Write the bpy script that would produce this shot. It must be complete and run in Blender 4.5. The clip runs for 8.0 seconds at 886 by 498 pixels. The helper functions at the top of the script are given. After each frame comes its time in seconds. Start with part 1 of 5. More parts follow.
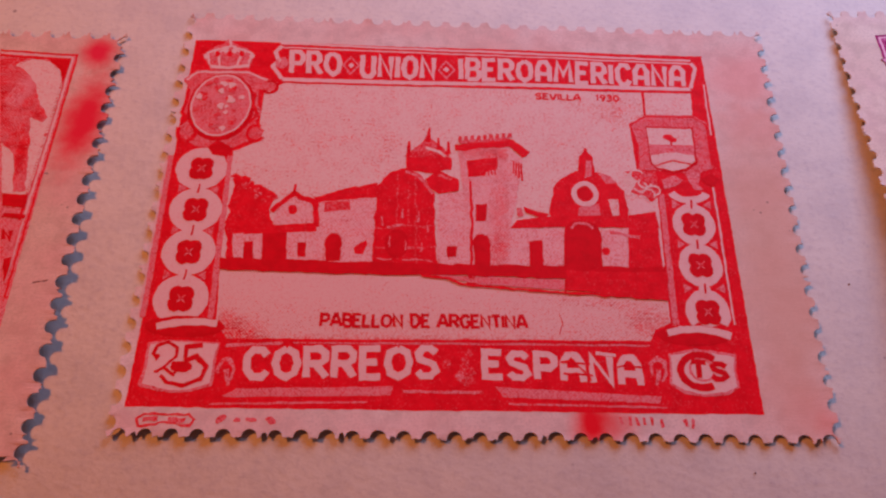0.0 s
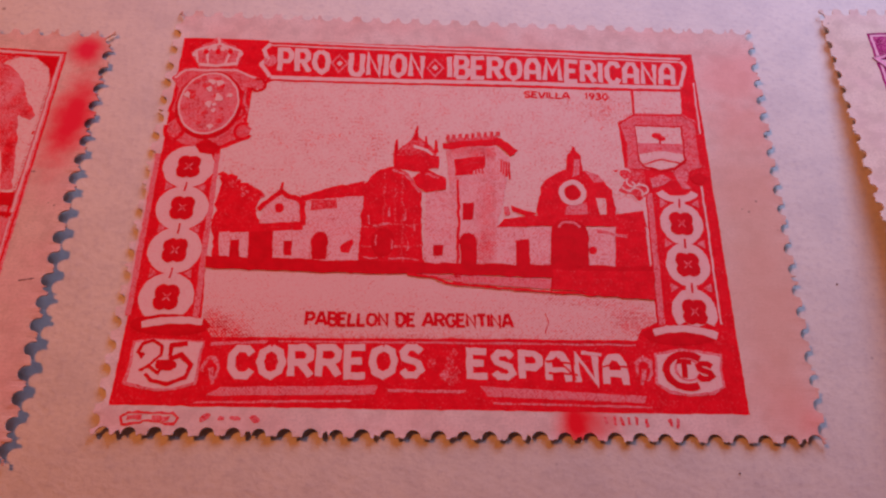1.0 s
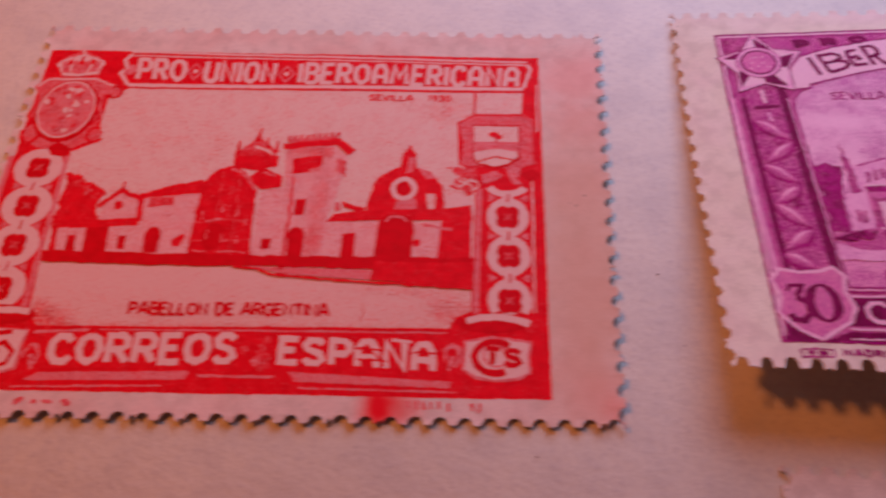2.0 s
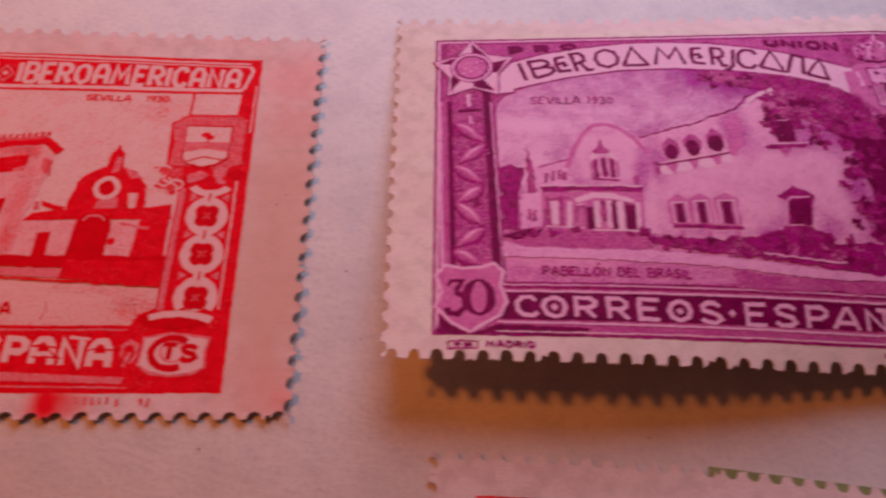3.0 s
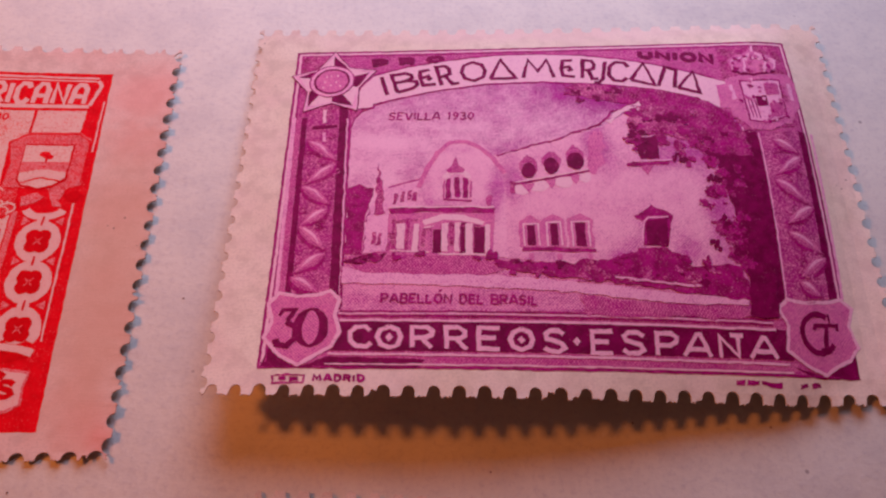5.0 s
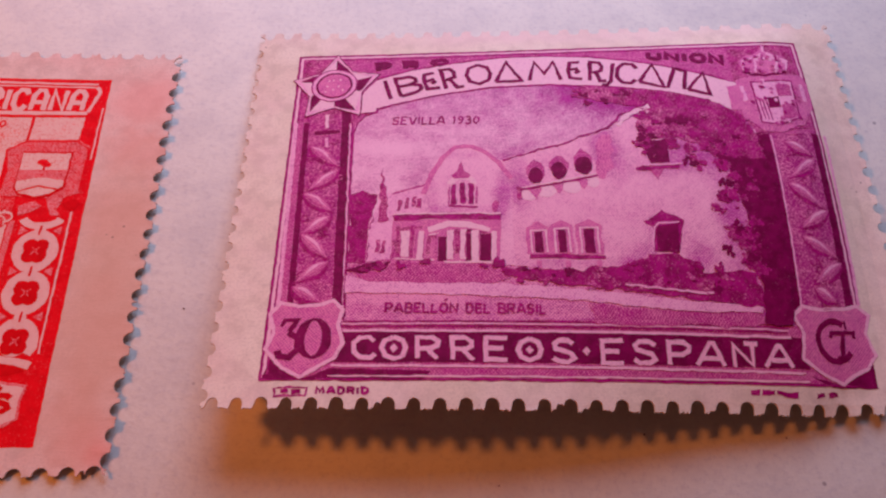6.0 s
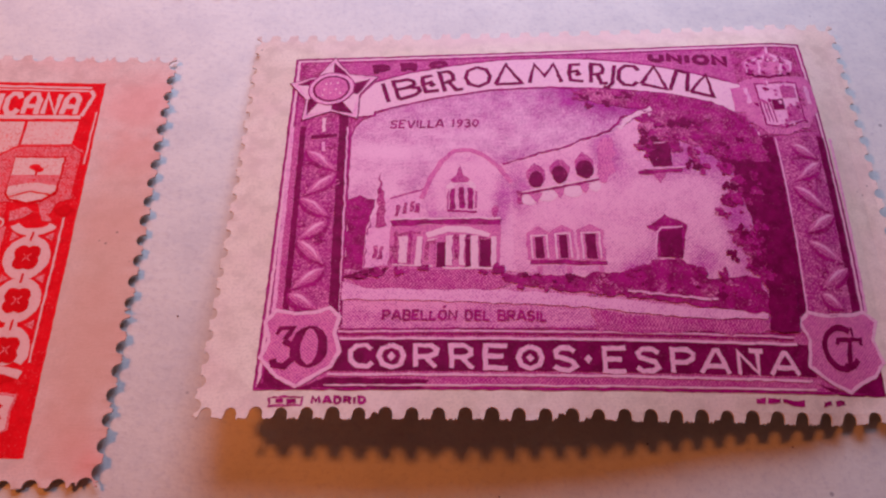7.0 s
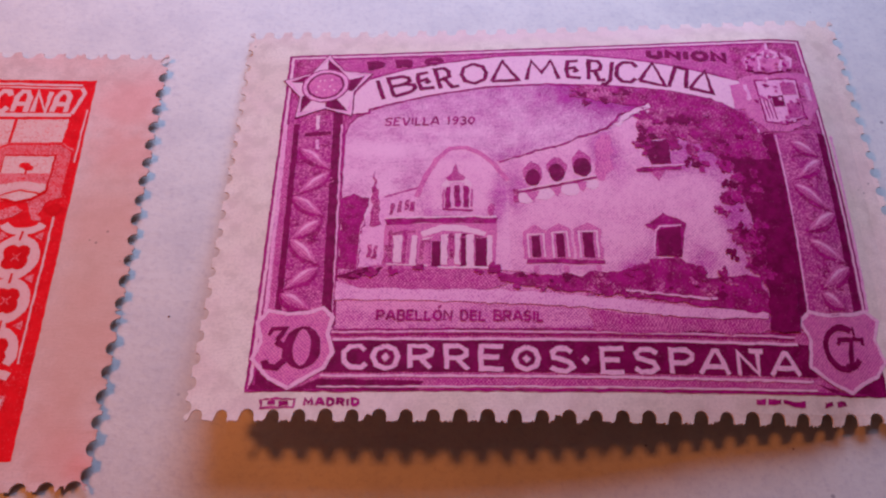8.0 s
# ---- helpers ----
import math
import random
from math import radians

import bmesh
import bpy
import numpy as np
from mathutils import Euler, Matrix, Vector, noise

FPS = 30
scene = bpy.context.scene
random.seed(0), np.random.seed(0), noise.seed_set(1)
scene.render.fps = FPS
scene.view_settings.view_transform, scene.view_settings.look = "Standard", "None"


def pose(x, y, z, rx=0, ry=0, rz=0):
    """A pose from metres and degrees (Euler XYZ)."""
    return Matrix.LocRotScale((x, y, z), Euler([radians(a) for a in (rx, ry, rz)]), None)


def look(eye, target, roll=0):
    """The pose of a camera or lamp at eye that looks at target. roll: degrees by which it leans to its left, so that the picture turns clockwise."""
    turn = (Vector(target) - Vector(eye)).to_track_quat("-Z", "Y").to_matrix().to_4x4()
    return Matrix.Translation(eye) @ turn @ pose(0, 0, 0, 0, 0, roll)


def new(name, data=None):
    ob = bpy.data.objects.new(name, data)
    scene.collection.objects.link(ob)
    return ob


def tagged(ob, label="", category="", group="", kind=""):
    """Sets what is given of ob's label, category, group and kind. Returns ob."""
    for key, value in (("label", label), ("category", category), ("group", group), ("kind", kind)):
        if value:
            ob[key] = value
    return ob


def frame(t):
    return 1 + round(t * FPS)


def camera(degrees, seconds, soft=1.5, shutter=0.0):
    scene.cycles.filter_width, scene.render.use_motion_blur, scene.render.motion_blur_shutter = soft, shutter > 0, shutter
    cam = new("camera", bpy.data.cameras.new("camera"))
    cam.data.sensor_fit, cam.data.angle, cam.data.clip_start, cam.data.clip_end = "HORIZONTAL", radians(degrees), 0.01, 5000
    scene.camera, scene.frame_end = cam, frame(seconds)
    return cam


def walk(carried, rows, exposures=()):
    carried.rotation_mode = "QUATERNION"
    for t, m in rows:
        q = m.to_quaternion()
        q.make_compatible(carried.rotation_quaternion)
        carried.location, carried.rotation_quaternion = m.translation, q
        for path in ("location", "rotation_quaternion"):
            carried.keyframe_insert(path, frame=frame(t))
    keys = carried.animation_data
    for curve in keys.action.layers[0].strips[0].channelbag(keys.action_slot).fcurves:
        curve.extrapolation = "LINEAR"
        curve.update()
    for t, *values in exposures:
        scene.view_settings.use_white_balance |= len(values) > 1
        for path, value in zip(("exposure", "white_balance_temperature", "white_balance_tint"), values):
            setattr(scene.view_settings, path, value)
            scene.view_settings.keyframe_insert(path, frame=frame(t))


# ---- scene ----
from mathutils import Quaternion
from mathutils.geometry import tessellate_polygon

MM = 0.001
# seconds, eye in mm, then the turn as a quaternion
PATH = (
    (0, (15.82, -13.03, 45.20), (0.97138, 0.23664, -0.01965, 0.00601)),
    (0.5, (16.38, -12.85, 45.27), (0.97182, 0.23480, -0.02007, 0.00592)),
    (1, (16.91, -12.86, 45.23), (0.97192, 0.23452, -0.01752, 0.00751)),
    (1.2, (17.38, -13.11, 45.41), (0.97198, 0.23445, -0.01341, 0.01023)),
    (2.3, (35.82, -16.59, 45.10), (0.96407, 0.26539, 0.00644, 0.00950)),
    (2.5, (38.80, -16.52, 45.63), (0.96496, 0.26218, -0.00980, 0.00482)),
    (3, (45.78, -16.91, 47.15), (0.96553, 0.25814, -0.03336, -0.00217)),
    (3.5, (50.68, -16.54, 47.68), (0.96562, 0.25599, -0.04487, -0.00599)),
    (4, (53.05, -15.91, 47.41), (0.96510, 0.25659, -0.05156, -0.00896)),
    (4.5, (54.17, -15.14, 47.10), (0.96552, 0.25561, -0.04847, -0.00881)),
    (6, (54.54, -13.59, 45.88), (0.96552, 0.25690, -0.04055, -0.01111)),
    (6.5, (54.62, -13.22, 45.57), (0.96542, 0.25736, -0.03998, -0.01175)),
    (7, (54.78, -12.96, 45.19), (0.96518, 0.25833, -0.03946, -0.01174)),
    (7.5, (54.96, -12.73, 44.85), (0.96518, 0.25836, -0.03918, -0.01198)),
    (8, (55.11, -12.61, 44.58), (0.96531, 0.25783, -0.03941, -0.01241)),
)
cam = camera(57.0, 8.0, soft=2.25, shutter=0.5)
walk(cam, [(t, Matrix.Translation(Vector(e) * MM) @ Quaternion(q).to_matrix().to_4x4()) for t, e, q in PATH],
     exposures=((0.0, -0.07, 5850, 16), (1.2, -0.09, 5900, 16), (2.4, -0.14, 6700, 20), (3.6, -0.19, 7250, 25), (4.6, -0.01, 7150, 20), (6.0, 0.12, 6700, 14), (7.0, 0.15, 6400, 12), (8.0, 0.09, 5600, 7)))

# ---- light: a warm reading lamp and a cool window, in a dim room ----
world = bpy.data.worlds.new("room")
scene.world = world
world.use_nodes = True
world.node_tree.nodes["Background"].inputs["Color"].default_value = (0.76, 0.29, 0.25, 1)
world.node_tree.nodes["Background"].inputs["Strength"].default_value = 0.086


def lamp(name, place, target, size, watts, colour, size_y=None):
    data = bpy.data.lights.new(name, "AREA")
    data.energy, data.color, data.size = watts, colour, size
    if size_y:
        data.shape, data.size_y = "RECTANGLE", size_y
    ob = new(name, data)
    ob.matrix_world = look(place, target)
    return ob


lamp("desk_lamp_light", (-0.091, 0.048, 0.170), (0.045, 0.012, 0), 0.022, 0.218, (1.0, 0.255, 0.05))
lamp("window_light", (0.069, 0.103, 0.072), (0.078, 0.012, 0), 0.090, 0.156, (0.50, 0.575, 0.92), 0.09)


# ---- sheet surfaces: a flat design in mm laid on a gently bent sheet ----
def bent(corners, height, bow=(0, 0, 0, 0)):
    """The place in mm of the design's point (u, v): corners bl, br, tl, tr of a 36 x 26 field; bow: how far its edges swerve."""
    bl, br, tl, tr = [Vector(c) for c in corners]

    def at(u, v, lift=0.0):
        s, t = u / 36.0, v / 26.0
        p = bl * ((1 - s) * (1 - t)) + br * (s * (1 - t)) + tl * ((1 - s) * t) + tr * (s * t)
        x = p.x + 4 * t * (1 - t) * (bow[2] * (1 - s) + bow[3] * s)
        y = p.y + 4 * min(s, 1.0) * (1 - min(s, 1.0)) * (bow[0] * (1 - t) + bow[1] * t)
        return Vector((x, y, height(u, v) + lift)) * MM
    return at


def red_height(u, v):
    return 0.32 + 0.12 * (max(0.0, u - 34.0) / 6.0) ** 2 + 0.030 * max(0.0, 4.0 - v) * max(0.0, 1.0 - u / 40.0) + 0.03 * math.sin(u * 0.35) * math.sin(v * 0.3 + 1)


def ease(x, lo, hi):
    s = min(1.0, max(0.0, (x - lo) / (hi - lo)))
    return s * s * (3 - 2 * s)


def corner_lift(u, v):
    """How far the foot of the violet sheet stands off the page towards its corner."""
    return 0.62 * ease(u, 24.0, 32.0) * (1 - ease(u, 34.5, 39.6)) * math.exp(-max(0.0, v + 1.0) / 7.0)


def violet_height(u, v):
    z = 3.679 + 0.0871 * u - 0.1329 * v - 0.005158 * u * u + 0.00798 * u * v + 0.000729 * v * v + 0.0001945 * u * u * v - 0.000383 * u * v * v
    z -= 1.0 * (max(0.0, u - 22.0) / 14.0) ** 2 * 4 * (v / 26) * (1 - v / 26) if 0 < v < 26 else 0.0
    z += (0.85 - 0.4 * ease(-v, 0.0, 2.0) - z) * ease(u, 33.2, 40.6)
    z = z if z > 0.6 else 0.2 + 0.4 * math.exp((z - 0.6) / 0.4)
    return z + corner_lift(u, v)


def left_height(u, v):
    return 0.34 + 0.48 * math.exp(-((v - 6.0) / 11.0) ** 2) * min(1.0, max(0.0, (u - 14.0) / 26.0)) ** 1.5


red_flat = bent(((-0.0, -0.07), (35.95, 0.03), (0.18, 26.39), (36.13, 26.24)), red_height)


def RED(u, v, lift=0.0):
    """The margin beyond the print widens towards its head."""
    return red_flat(u, v, lift) + Vector((0.09 * max(0.0, u - 36.0) * max(0.0, v) / 26.0, 0, 0)) * MM


violet_flat = bent(((48.32, 2.4), (84.78, 2.7), (49.17, 28.39), (86.61, 29.93)), violet_height, (-0.43, -0.12, 0.0, 0.0))


def VIOLET(u, v, lift=0.0):
    e, drop = corner_lift(u, v), 0.2 * ease(u, 24.0, 32.0) * math.exp(-max(0.0, v + 1.0) / 7.0)
    return violet_flat(u, v, lift) - Vector((0.2 * e, drop, 0)) * MM


LEFT = bent(((-44.1, -0.6), (-7.75, -0.35), (-43.7, 24.9), (-7.65, 24.8)), left_height)
LOWER = bent(((49.0, -32.0), (85.0, -36.2), (50.85, -6.0), (87.0, -10.25)), lambda u, v: 0.30, (0, 0.59, 0, 0))
UNDER = bent(((61.2, -30.2), (96.9, -35.0), (64.75, -4.38), (100.4, -9.15)), lambda u, v: 0.16)
UPPER = bent(((40.0, 38.05), (76.2, 39.37), (39.2, 64.05), (75.4, 65.37)), lambda u, v: 0.18)


# ---- materials ----
class Nodes:
    """A short way to write a node material."""

    def __init__(self, name):
        self.mat = bpy.data.materials.new(name)
        self.mat.use_nodes = True
        self.tree = self.mat.node_tree
        self.shader = self.tree.nodes["Principled BSDF"]

    def put(self, socket, value):
        if isinstance(value, bpy.types.NodeSocket):
            self.tree.links.new(value, socket)
        elif isinstance(value, tuple) and len(value) == 3 and socket.type == "RGBA":
            socket.default_value = (*value, 1)
        else:
            socket.default_value = value

    def uv(self):
        return self.add("ShaderNodeUVMap").outputs["UV"]

    def add(self, kind):
        return self.tree.nodes.new(kind)

    def noise(self, where, scale, detail=3.0, rough=0.55):
        n = self.add("ShaderNodeTexNoise")
        self.put(n.inputs["Vector"], where)
        n.inputs["Scale"].default_value, n.inputs["Detail"].default_value, n.inputs["Roughness"].default_value = scale, detail, rough
        return n.outputs["Fac"]

    def math(self, op, a, b=0.0, c=0.0, clamp=False):
        n = self.add("ShaderNodeMath")
        n.operation, n.use_clamp = op, clamp
        for socket, value in zip(n.inputs, (a, b, c)):
            self.put(socket, value)
        return n.outputs[0]

    def ramp(self, value, lo, hi, out_lo=0.0, out_hi=1.0):
        n = self.add("ShaderNodeMapRange")
        n.interpolation_type = "SMOOTHSTEP"
        for socket, v in zip(n.inputs, (value, lo, hi, out_lo, out_hi)):
            self.put(socket, v)
        return n.outputs[0]

    def mix(self, fac, a, b):
        n = self.add("ShaderNodeMix")
        n.data_type = "RGBA"
        self.put(n.inputs["Factor"], fac)
        self.put(n.inputs["A"], a)
        self.put(n.inputs["B"], b)
        return n.outputs["Result"]

    def stretched(self, where, x, y, turn=0.0):
        n = self.add("ShaderNodeMapping")
        self.put(n.inputs["Vector"], where)
        n.inputs["Scale"].default_value, n.inputs["Rotation"].default_value = (x, y, 1), (0, 0, turn)
        return n.outputs[0]

    def blot(self, where, u, v, ru, rv, turn=0.0, ragged=0.35):
        """A soft stain with an uneven edge round the design's point (u, v)."""
        shift = self.add("ShaderNodeVectorMath")
        shift.operation = "SUBTRACT"
        self.put(shift.inputs[0], where)
        shift.inputs[1].default_value = (u, v, 0)
        spread = self.stretched(self.stretched(shift.outputs[0], 1, 1, turn), 1 / ru, 1 / rv)
        size = self.add("ShaderNodeVectorMath")
        size.operation = "LENGTH"
        self.put(size.inputs[0], spread)
        edge = self.math("ADD", size.outputs["Value"], self.math("MULTIPLY", self.math("SUBTRACT", self.noise(where, 0.9), 0.5), ragged * 2))
        return self.ramp(edge, 1.3, 0.2)

    def finish(self, colour, rough, height=None, depth=0.00002, strength=0.5, spec=0.3):
        self.put(self.shader.inputs["Base Color"], colour)
        self.put(self.shader.inputs["Roughness"], rough)
        self.put(self.shader.inputs["Specular IOR Level"], spec)
        if height is not None:
            b = self.add("ShaderNodeBump")
            b.inputs["Strength"].default_value, b.inputs["Distance"].default_value = strength, depth
            self.put(b.inputs["Height"], height)
            self.put(self.shader.inputs["Normal"], b.outputs[0])
        return self.mat


def stock(name, pale, deep, stain=None, stained=(), blots=(), specks=0.5):
    """Old stamp paper: mottled, fibrous, specked; stain and blots are washed-out ink."""
    m = Nodes(name)
    w = m.uv()
    colour = m.mix(m.ramp(m.noise(w, 0.16, 4), 0.3, 0.7), pale, deep)
    fibre = m.noise(m.stretched(w, 1.2, 9.0, 0.25), 1.1, 5, 0.7)
    colour = m.mix(m.math("MULTIPLY", m.ramp(fibre, 0.42, 0.7), 0.22), colour, tuple(c * 0.72 for c in deep))
    grain = m.noise(w, 6.5, 3, 0.7)
    colour = m.mix(m.math("MULTIPLY", m.ramp(grain, 0.42, 0.72), 0.42), colour, tuple(c * 0.6 for c in deep))
    colour = m.mix(m.math("MULTIPLY", m.ramp(m.noise(w, 0.75, 4, 0.6), 0.42, 0.66), 0.6), colour, tuple(c * 0.76 for c in deep))
    if stain:
        cloud = m.ramp(m.noise(w, 0.22, 3), 0.35, 0.72)
        colour = m.mix(m.math("MULTIPLY", cloud, 0.3), colour, stain)
        for u, v, ru, rv, turn, much in stained:
            colour = m.mix(m.math("MULTIPLY", m.blot(w, u, v, ru, rv, turn), much), colour, stain)
    for u, v, ru, rv, turn, much, ink_colour in blots:
        colour = m.mix(m.math("MULTIPLY", m.blot(w, u, v, ru, rv, turn, 0.3), much), colour, ink_colour)
    fleck = m.add("ShaderNodeTexVoronoi")
    m.put(fleck.inputs["Vector"], w)
    fleck.inputs["Scale"].default_value = 0.55
    colour = m.mix(m.math("MULTIPLY", m.ramp(fleck.outputs["Distance"], 0.055, 0.03), specks), colour, (0.10, 0.05, 0.05))
    relief = m.math("ADD", m.math("MULTIPLY", grain, 0.5), m.math("MULTIPLY", fibre, 0.8))
    return m.finish(colour, 0.86, relief, 0.00003, 0.6, 0.2)


def ink(name, colour, ground, cover=1.0, screen=0.25, cloud=0.2, fall=(0.0, 0.0), streak=0.0, dark=None, grain=1.1, tones=()):
    """Printed ink in a dot screen: cover is its mean share, fall its change per mm across and up the design, tones its soft printed shading."""
    m = Nodes(name)
    w = m.uv()
    parts = m.add("ShaderNodeSeparateXYZ")
    m.put(parts.inputs[0], m.stretched(w, 1, 1, radians(3)))
    dots = m.math("MULTIPLY", m.math("SINE", m.math("MULTIPLY", parts.outputs[0], 31.0)), m.math("SINE", m.math("MULTIPLY", parts.outputs[1], 31.0)))
    fac = m.math("MULTIPLY_ADD", dots, screen, cover)
    fac = m.math("ADD", fac, m.math("MULTIPLY", m.math("SUBTRACT", m.noise(w, 0.7, 5, 0.65), 0.5), cloud * 2.4))
    fac = m.math("ADD", fac, m.math("MULTIPLY", m.math("SUBTRACT", m.noise(w, 6.5, 2, 0.7), 0.5), grain * 2.1))
    fac = m.math("ADD", fac, m.math("MULTIPLY", m.math("SUBTRACT", m.noise(w, 2.4, 2, 0.6), 0.5), grain * 0.5))
    if streak:
        fac = m.math("ADD", fac, m.math("MULTIPLY", m.math("SUBTRACT", m.noise(m.stretched(w, 0.5, 7.0), 1.2, 4), 0.5), streak * 2.0))
    if fall != (0.0, 0.0):
        flat = m.add("ShaderNodeSeparateXYZ")
        m.put(flat.inputs[0], w)
        fac = m.math("ADD", fac, m.math("MULTIPLY", flat.outputs[0], fall[0]))
        fac = m.math("ADD", fac, m.math("MULTIPLY", flat.outputs[1], fall[1]))
    for u, v, ru, rv, turn, much in tones:
        fac = m.math("ADD", fac, m.math("MULTIPLY", m.blot(w, u, v, ru, rv, turn, 0.25), much))
    fac = m.ramp(fac, 0.0, 1.0)
    rich = m.mix(m.ramp(m.noise(w, 1.3, 4), 0.35, 0.7), colour, dark or tuple(c * 0.78 for c in colour))
    return m.finish(m.mix(fac, ground, rich), 0.6, m.math("ADD", fac, m.math("MULTIPLY", m.noise(w, 12.0, 2), 0.5)), 0.00002, 0.5, 0.06)


RED_INK, RED_DARK, PINK = (0.88, 0.004, 0.012), (0.76, 0.002, 0.008), (0.84, 0.25, 0.25)
VIOLET_INK, VIOLET_DARK, LILAC = (0.42, 0.005, 0.180), (0.24, 0.002, 0.082), (0.82, 0.26, 0.44)

red_paper = stock("rose_stained_paper", (0.88, 0.72, 0.62), (0.81, 0.59, 0.49), (0.86, 0.37, 0.31),
                  ((38.5, 24.0, 3.4, 3.0, 0, 0.55), (39.0, 20.0, 3.0, 2.0, 0, 0.45), (38, 2.0, 3, 3.5, 0, 0.18), (15, 20, 12, 5, 0.2, 0.3), (39.0, 0.0, 2.0, 2.0, 0, 0.5)),
                  ((38.6, 9.0, 4.2, 13.0, 0.0, 0.65, (0.70, 0.41, 0.27)), (26.1, -0.6, 1.35, 1.9, 0.0, 1.0, RED_INK), (27.6, -0.6, 1.2, 1.2, 0.0, 0.5, RED_INK), (39.6, -0.6, 0.9, 1.1, 0.0, 0.15, RED_INK)))
violet_paper = stock("cream_paper", (0.87, 0.77, 0.62), (0.80, 0.66, 0.52), (0.84, 0.60, 0.60), ((18, 28.0, 18, 1.6, 0, 0.35),))
left_paper = stock("blotted_paper", (0.85, 0.60, 0.44), (0.77, 0.49, 0.34), (0.86, 0.34, 0.32), (),
                   ((37.4, 26.2, 1.5, 1.7, 0.1, 1.0, (0.86, 0.02, 0.05)), (37.55, 20.2, 1.9, 4.6, 0.12, 1.0, (0.86, 0.015, 0.035))))
lower_paper = stock("buff_paper", (0.82, 0.71, 0.61), (0.77, 0.63, 0.54))
green_paper = stock("pale_green_paper", (0.30, 0.36, 0.14), (0.22, 0.28, 0.10))

red_solid = ink("red_ink", RED_INK, PINK, 1.06, 0.10, 0.30, dark=RED_DARK, grain=0.8)
red_heavy = ink("red_ink_heavy", RED_DARK, PINK, 1.2, 0.06, 0.16, dark=(0.66, 0.002, 0.006), grain=0.8)
red_rough = ink("red_ink_rough", RED_INK, PINK, 0.74, 0.18, 0.36, streak=0.2, dark=RED_DARK)
red_mid = ink("red_ink_halftone", RED_INK, PINK, 0.50, 0.36, 0.30)
red_soft = ink("red_ink_tint", RED_INK, PINK, 0.32, 0.36, 0.24)
red_sky = ink("red_ink_sky", RED_INK, (0.85, 0.56, 0.47), 0.13, 0.14, 0.36, grain=0.95, tones=((29.6, 21.2, 3.0, 1.6, 0, 0.16), (14.0, 17.5, 3.0, 1.6, 0.3, 0.08), (29.5, 13.6, 1.6, 1.4, 0, 0.15)))
red_ground = ink("red_ink_field", RED_INK, (0.85, 0.50, 0.42), 0.42, 0.26, 0.18, fall=(0.0, -0.055), grain=0.9, tones=((5.0, 4.8, 2.6, 1.1, 0.2, 0.45), (30.2, 5.6, 2.2, 1.2, 0, 0.32), (18.0, 4.1, 15.0, 0.45, 0, 0.2), (27.0, 6.8, 4.5, 0.5, 0.06, 0.22), (10.0, 7.0, 4.0, 0.8, 0, -0.08)))
red_bare = ink("unprinted_rose", RED_INK, (0.86, 0.53, 0.46), 0.10, 0.06, 0.20, grain=0.5)
red_wall = ink("red_ink_wall", RED_INK, (0.88, 0.46, 0.42), 0.24, 0.30, 0.28, grain=0.9)
red_tower = ink("red_ink_tower", RED_INK, (0.88, 0.46, 0.42), 0.22, 0.32, 0.2, grain=0.6, tones=((21.3, 12.5, 1.0, 5.5, 0, 0.24), (20.2, 17.2, 2.4, 0.7, 0, 0.35), (18.9, 15.0, 0.6, 3.0, 0, 0.15), (20.8, 10.0, 0.8, 1.4, 0, 0.2)))
red_figure = ink("red_ink_figure", RED_INK, PINK, 0.52, 0.3, 0.7, grain=0.7, tones=((33.0, 22.3, 0.8, 1.6, 0.3, -0.4), (34.2, 17.0, 0.5, 2.2, 0.1, 0.4), (31.8, 20.5, 0.8, 2.5, 0, 0.3), (34.5, 20.6, 0.6, 0.6, 0, 0.3)))
red_dim = ink("red_ink_worn_light", RED_INK, (0.86, 0.30, 0.30), 0.42, 0.2, 0.35)

violet_solid = ink("violet_ink", VIOLET_INK, LILAC, 0.98, 0.14, 0.26, dark=VIOLET_DARK, grain=0.75)
violet_heavy = ink("violet_ink_heavy", VIOLET_DARK, LILAC, 1.14, 0.08, 0.20, dark=(0.15, 0.001, 0.045), grain=0.8)
violet_rough = ink("violet_ink_rough", VIOLET_INK, LILAC, 0.74, 0.24, 0.45, dark=VIOLET_DARK)
violet_mid = ink("violet_ink_halftone", (0.46, 0.010, 0.22), LILAC, 0.64, 0.34, 0.30, grain=0.7)
violet_soft = ink("violet_ink_tint", (0.50, 0.018, 0.28), LILAC, 0.44, 0.34, 0.26, grain=0.55)
violet_pale = ink("violet_ink_pale", (0.54, 0.03, 0.34), (0.88, 0.42, 0.60), 0.18, 0.24, 0.48, grain=0.75)
violet_sky = ink("violet_ink_sky", (0.46, 0.022, 0.27), (0.90, 0.50, 0.64), -0.44, 0.24, 0.36, fall=(0.006, 0.042), streak=0.16, grain=0.5,
                 tones=((21.0, 20.6, 4.5, 2.2, 0.15, 0.45), (27.0, 18.0, 4.5, 4.0, 0, 0.5), (8.3, 14.0, 1.0, 2.2, 0.45, 0.26), (14.4, 15.4, 1.6, 1.1, -0.4, 0.3), (6.4, 16.6, 2.6, 0.7, 0.1, -0.2), (10.5, 17.9, 2.8, 0.6, 0.1, -0.16), (5.0, 13.4, 1.2, 1.0, 0, 0.25)))
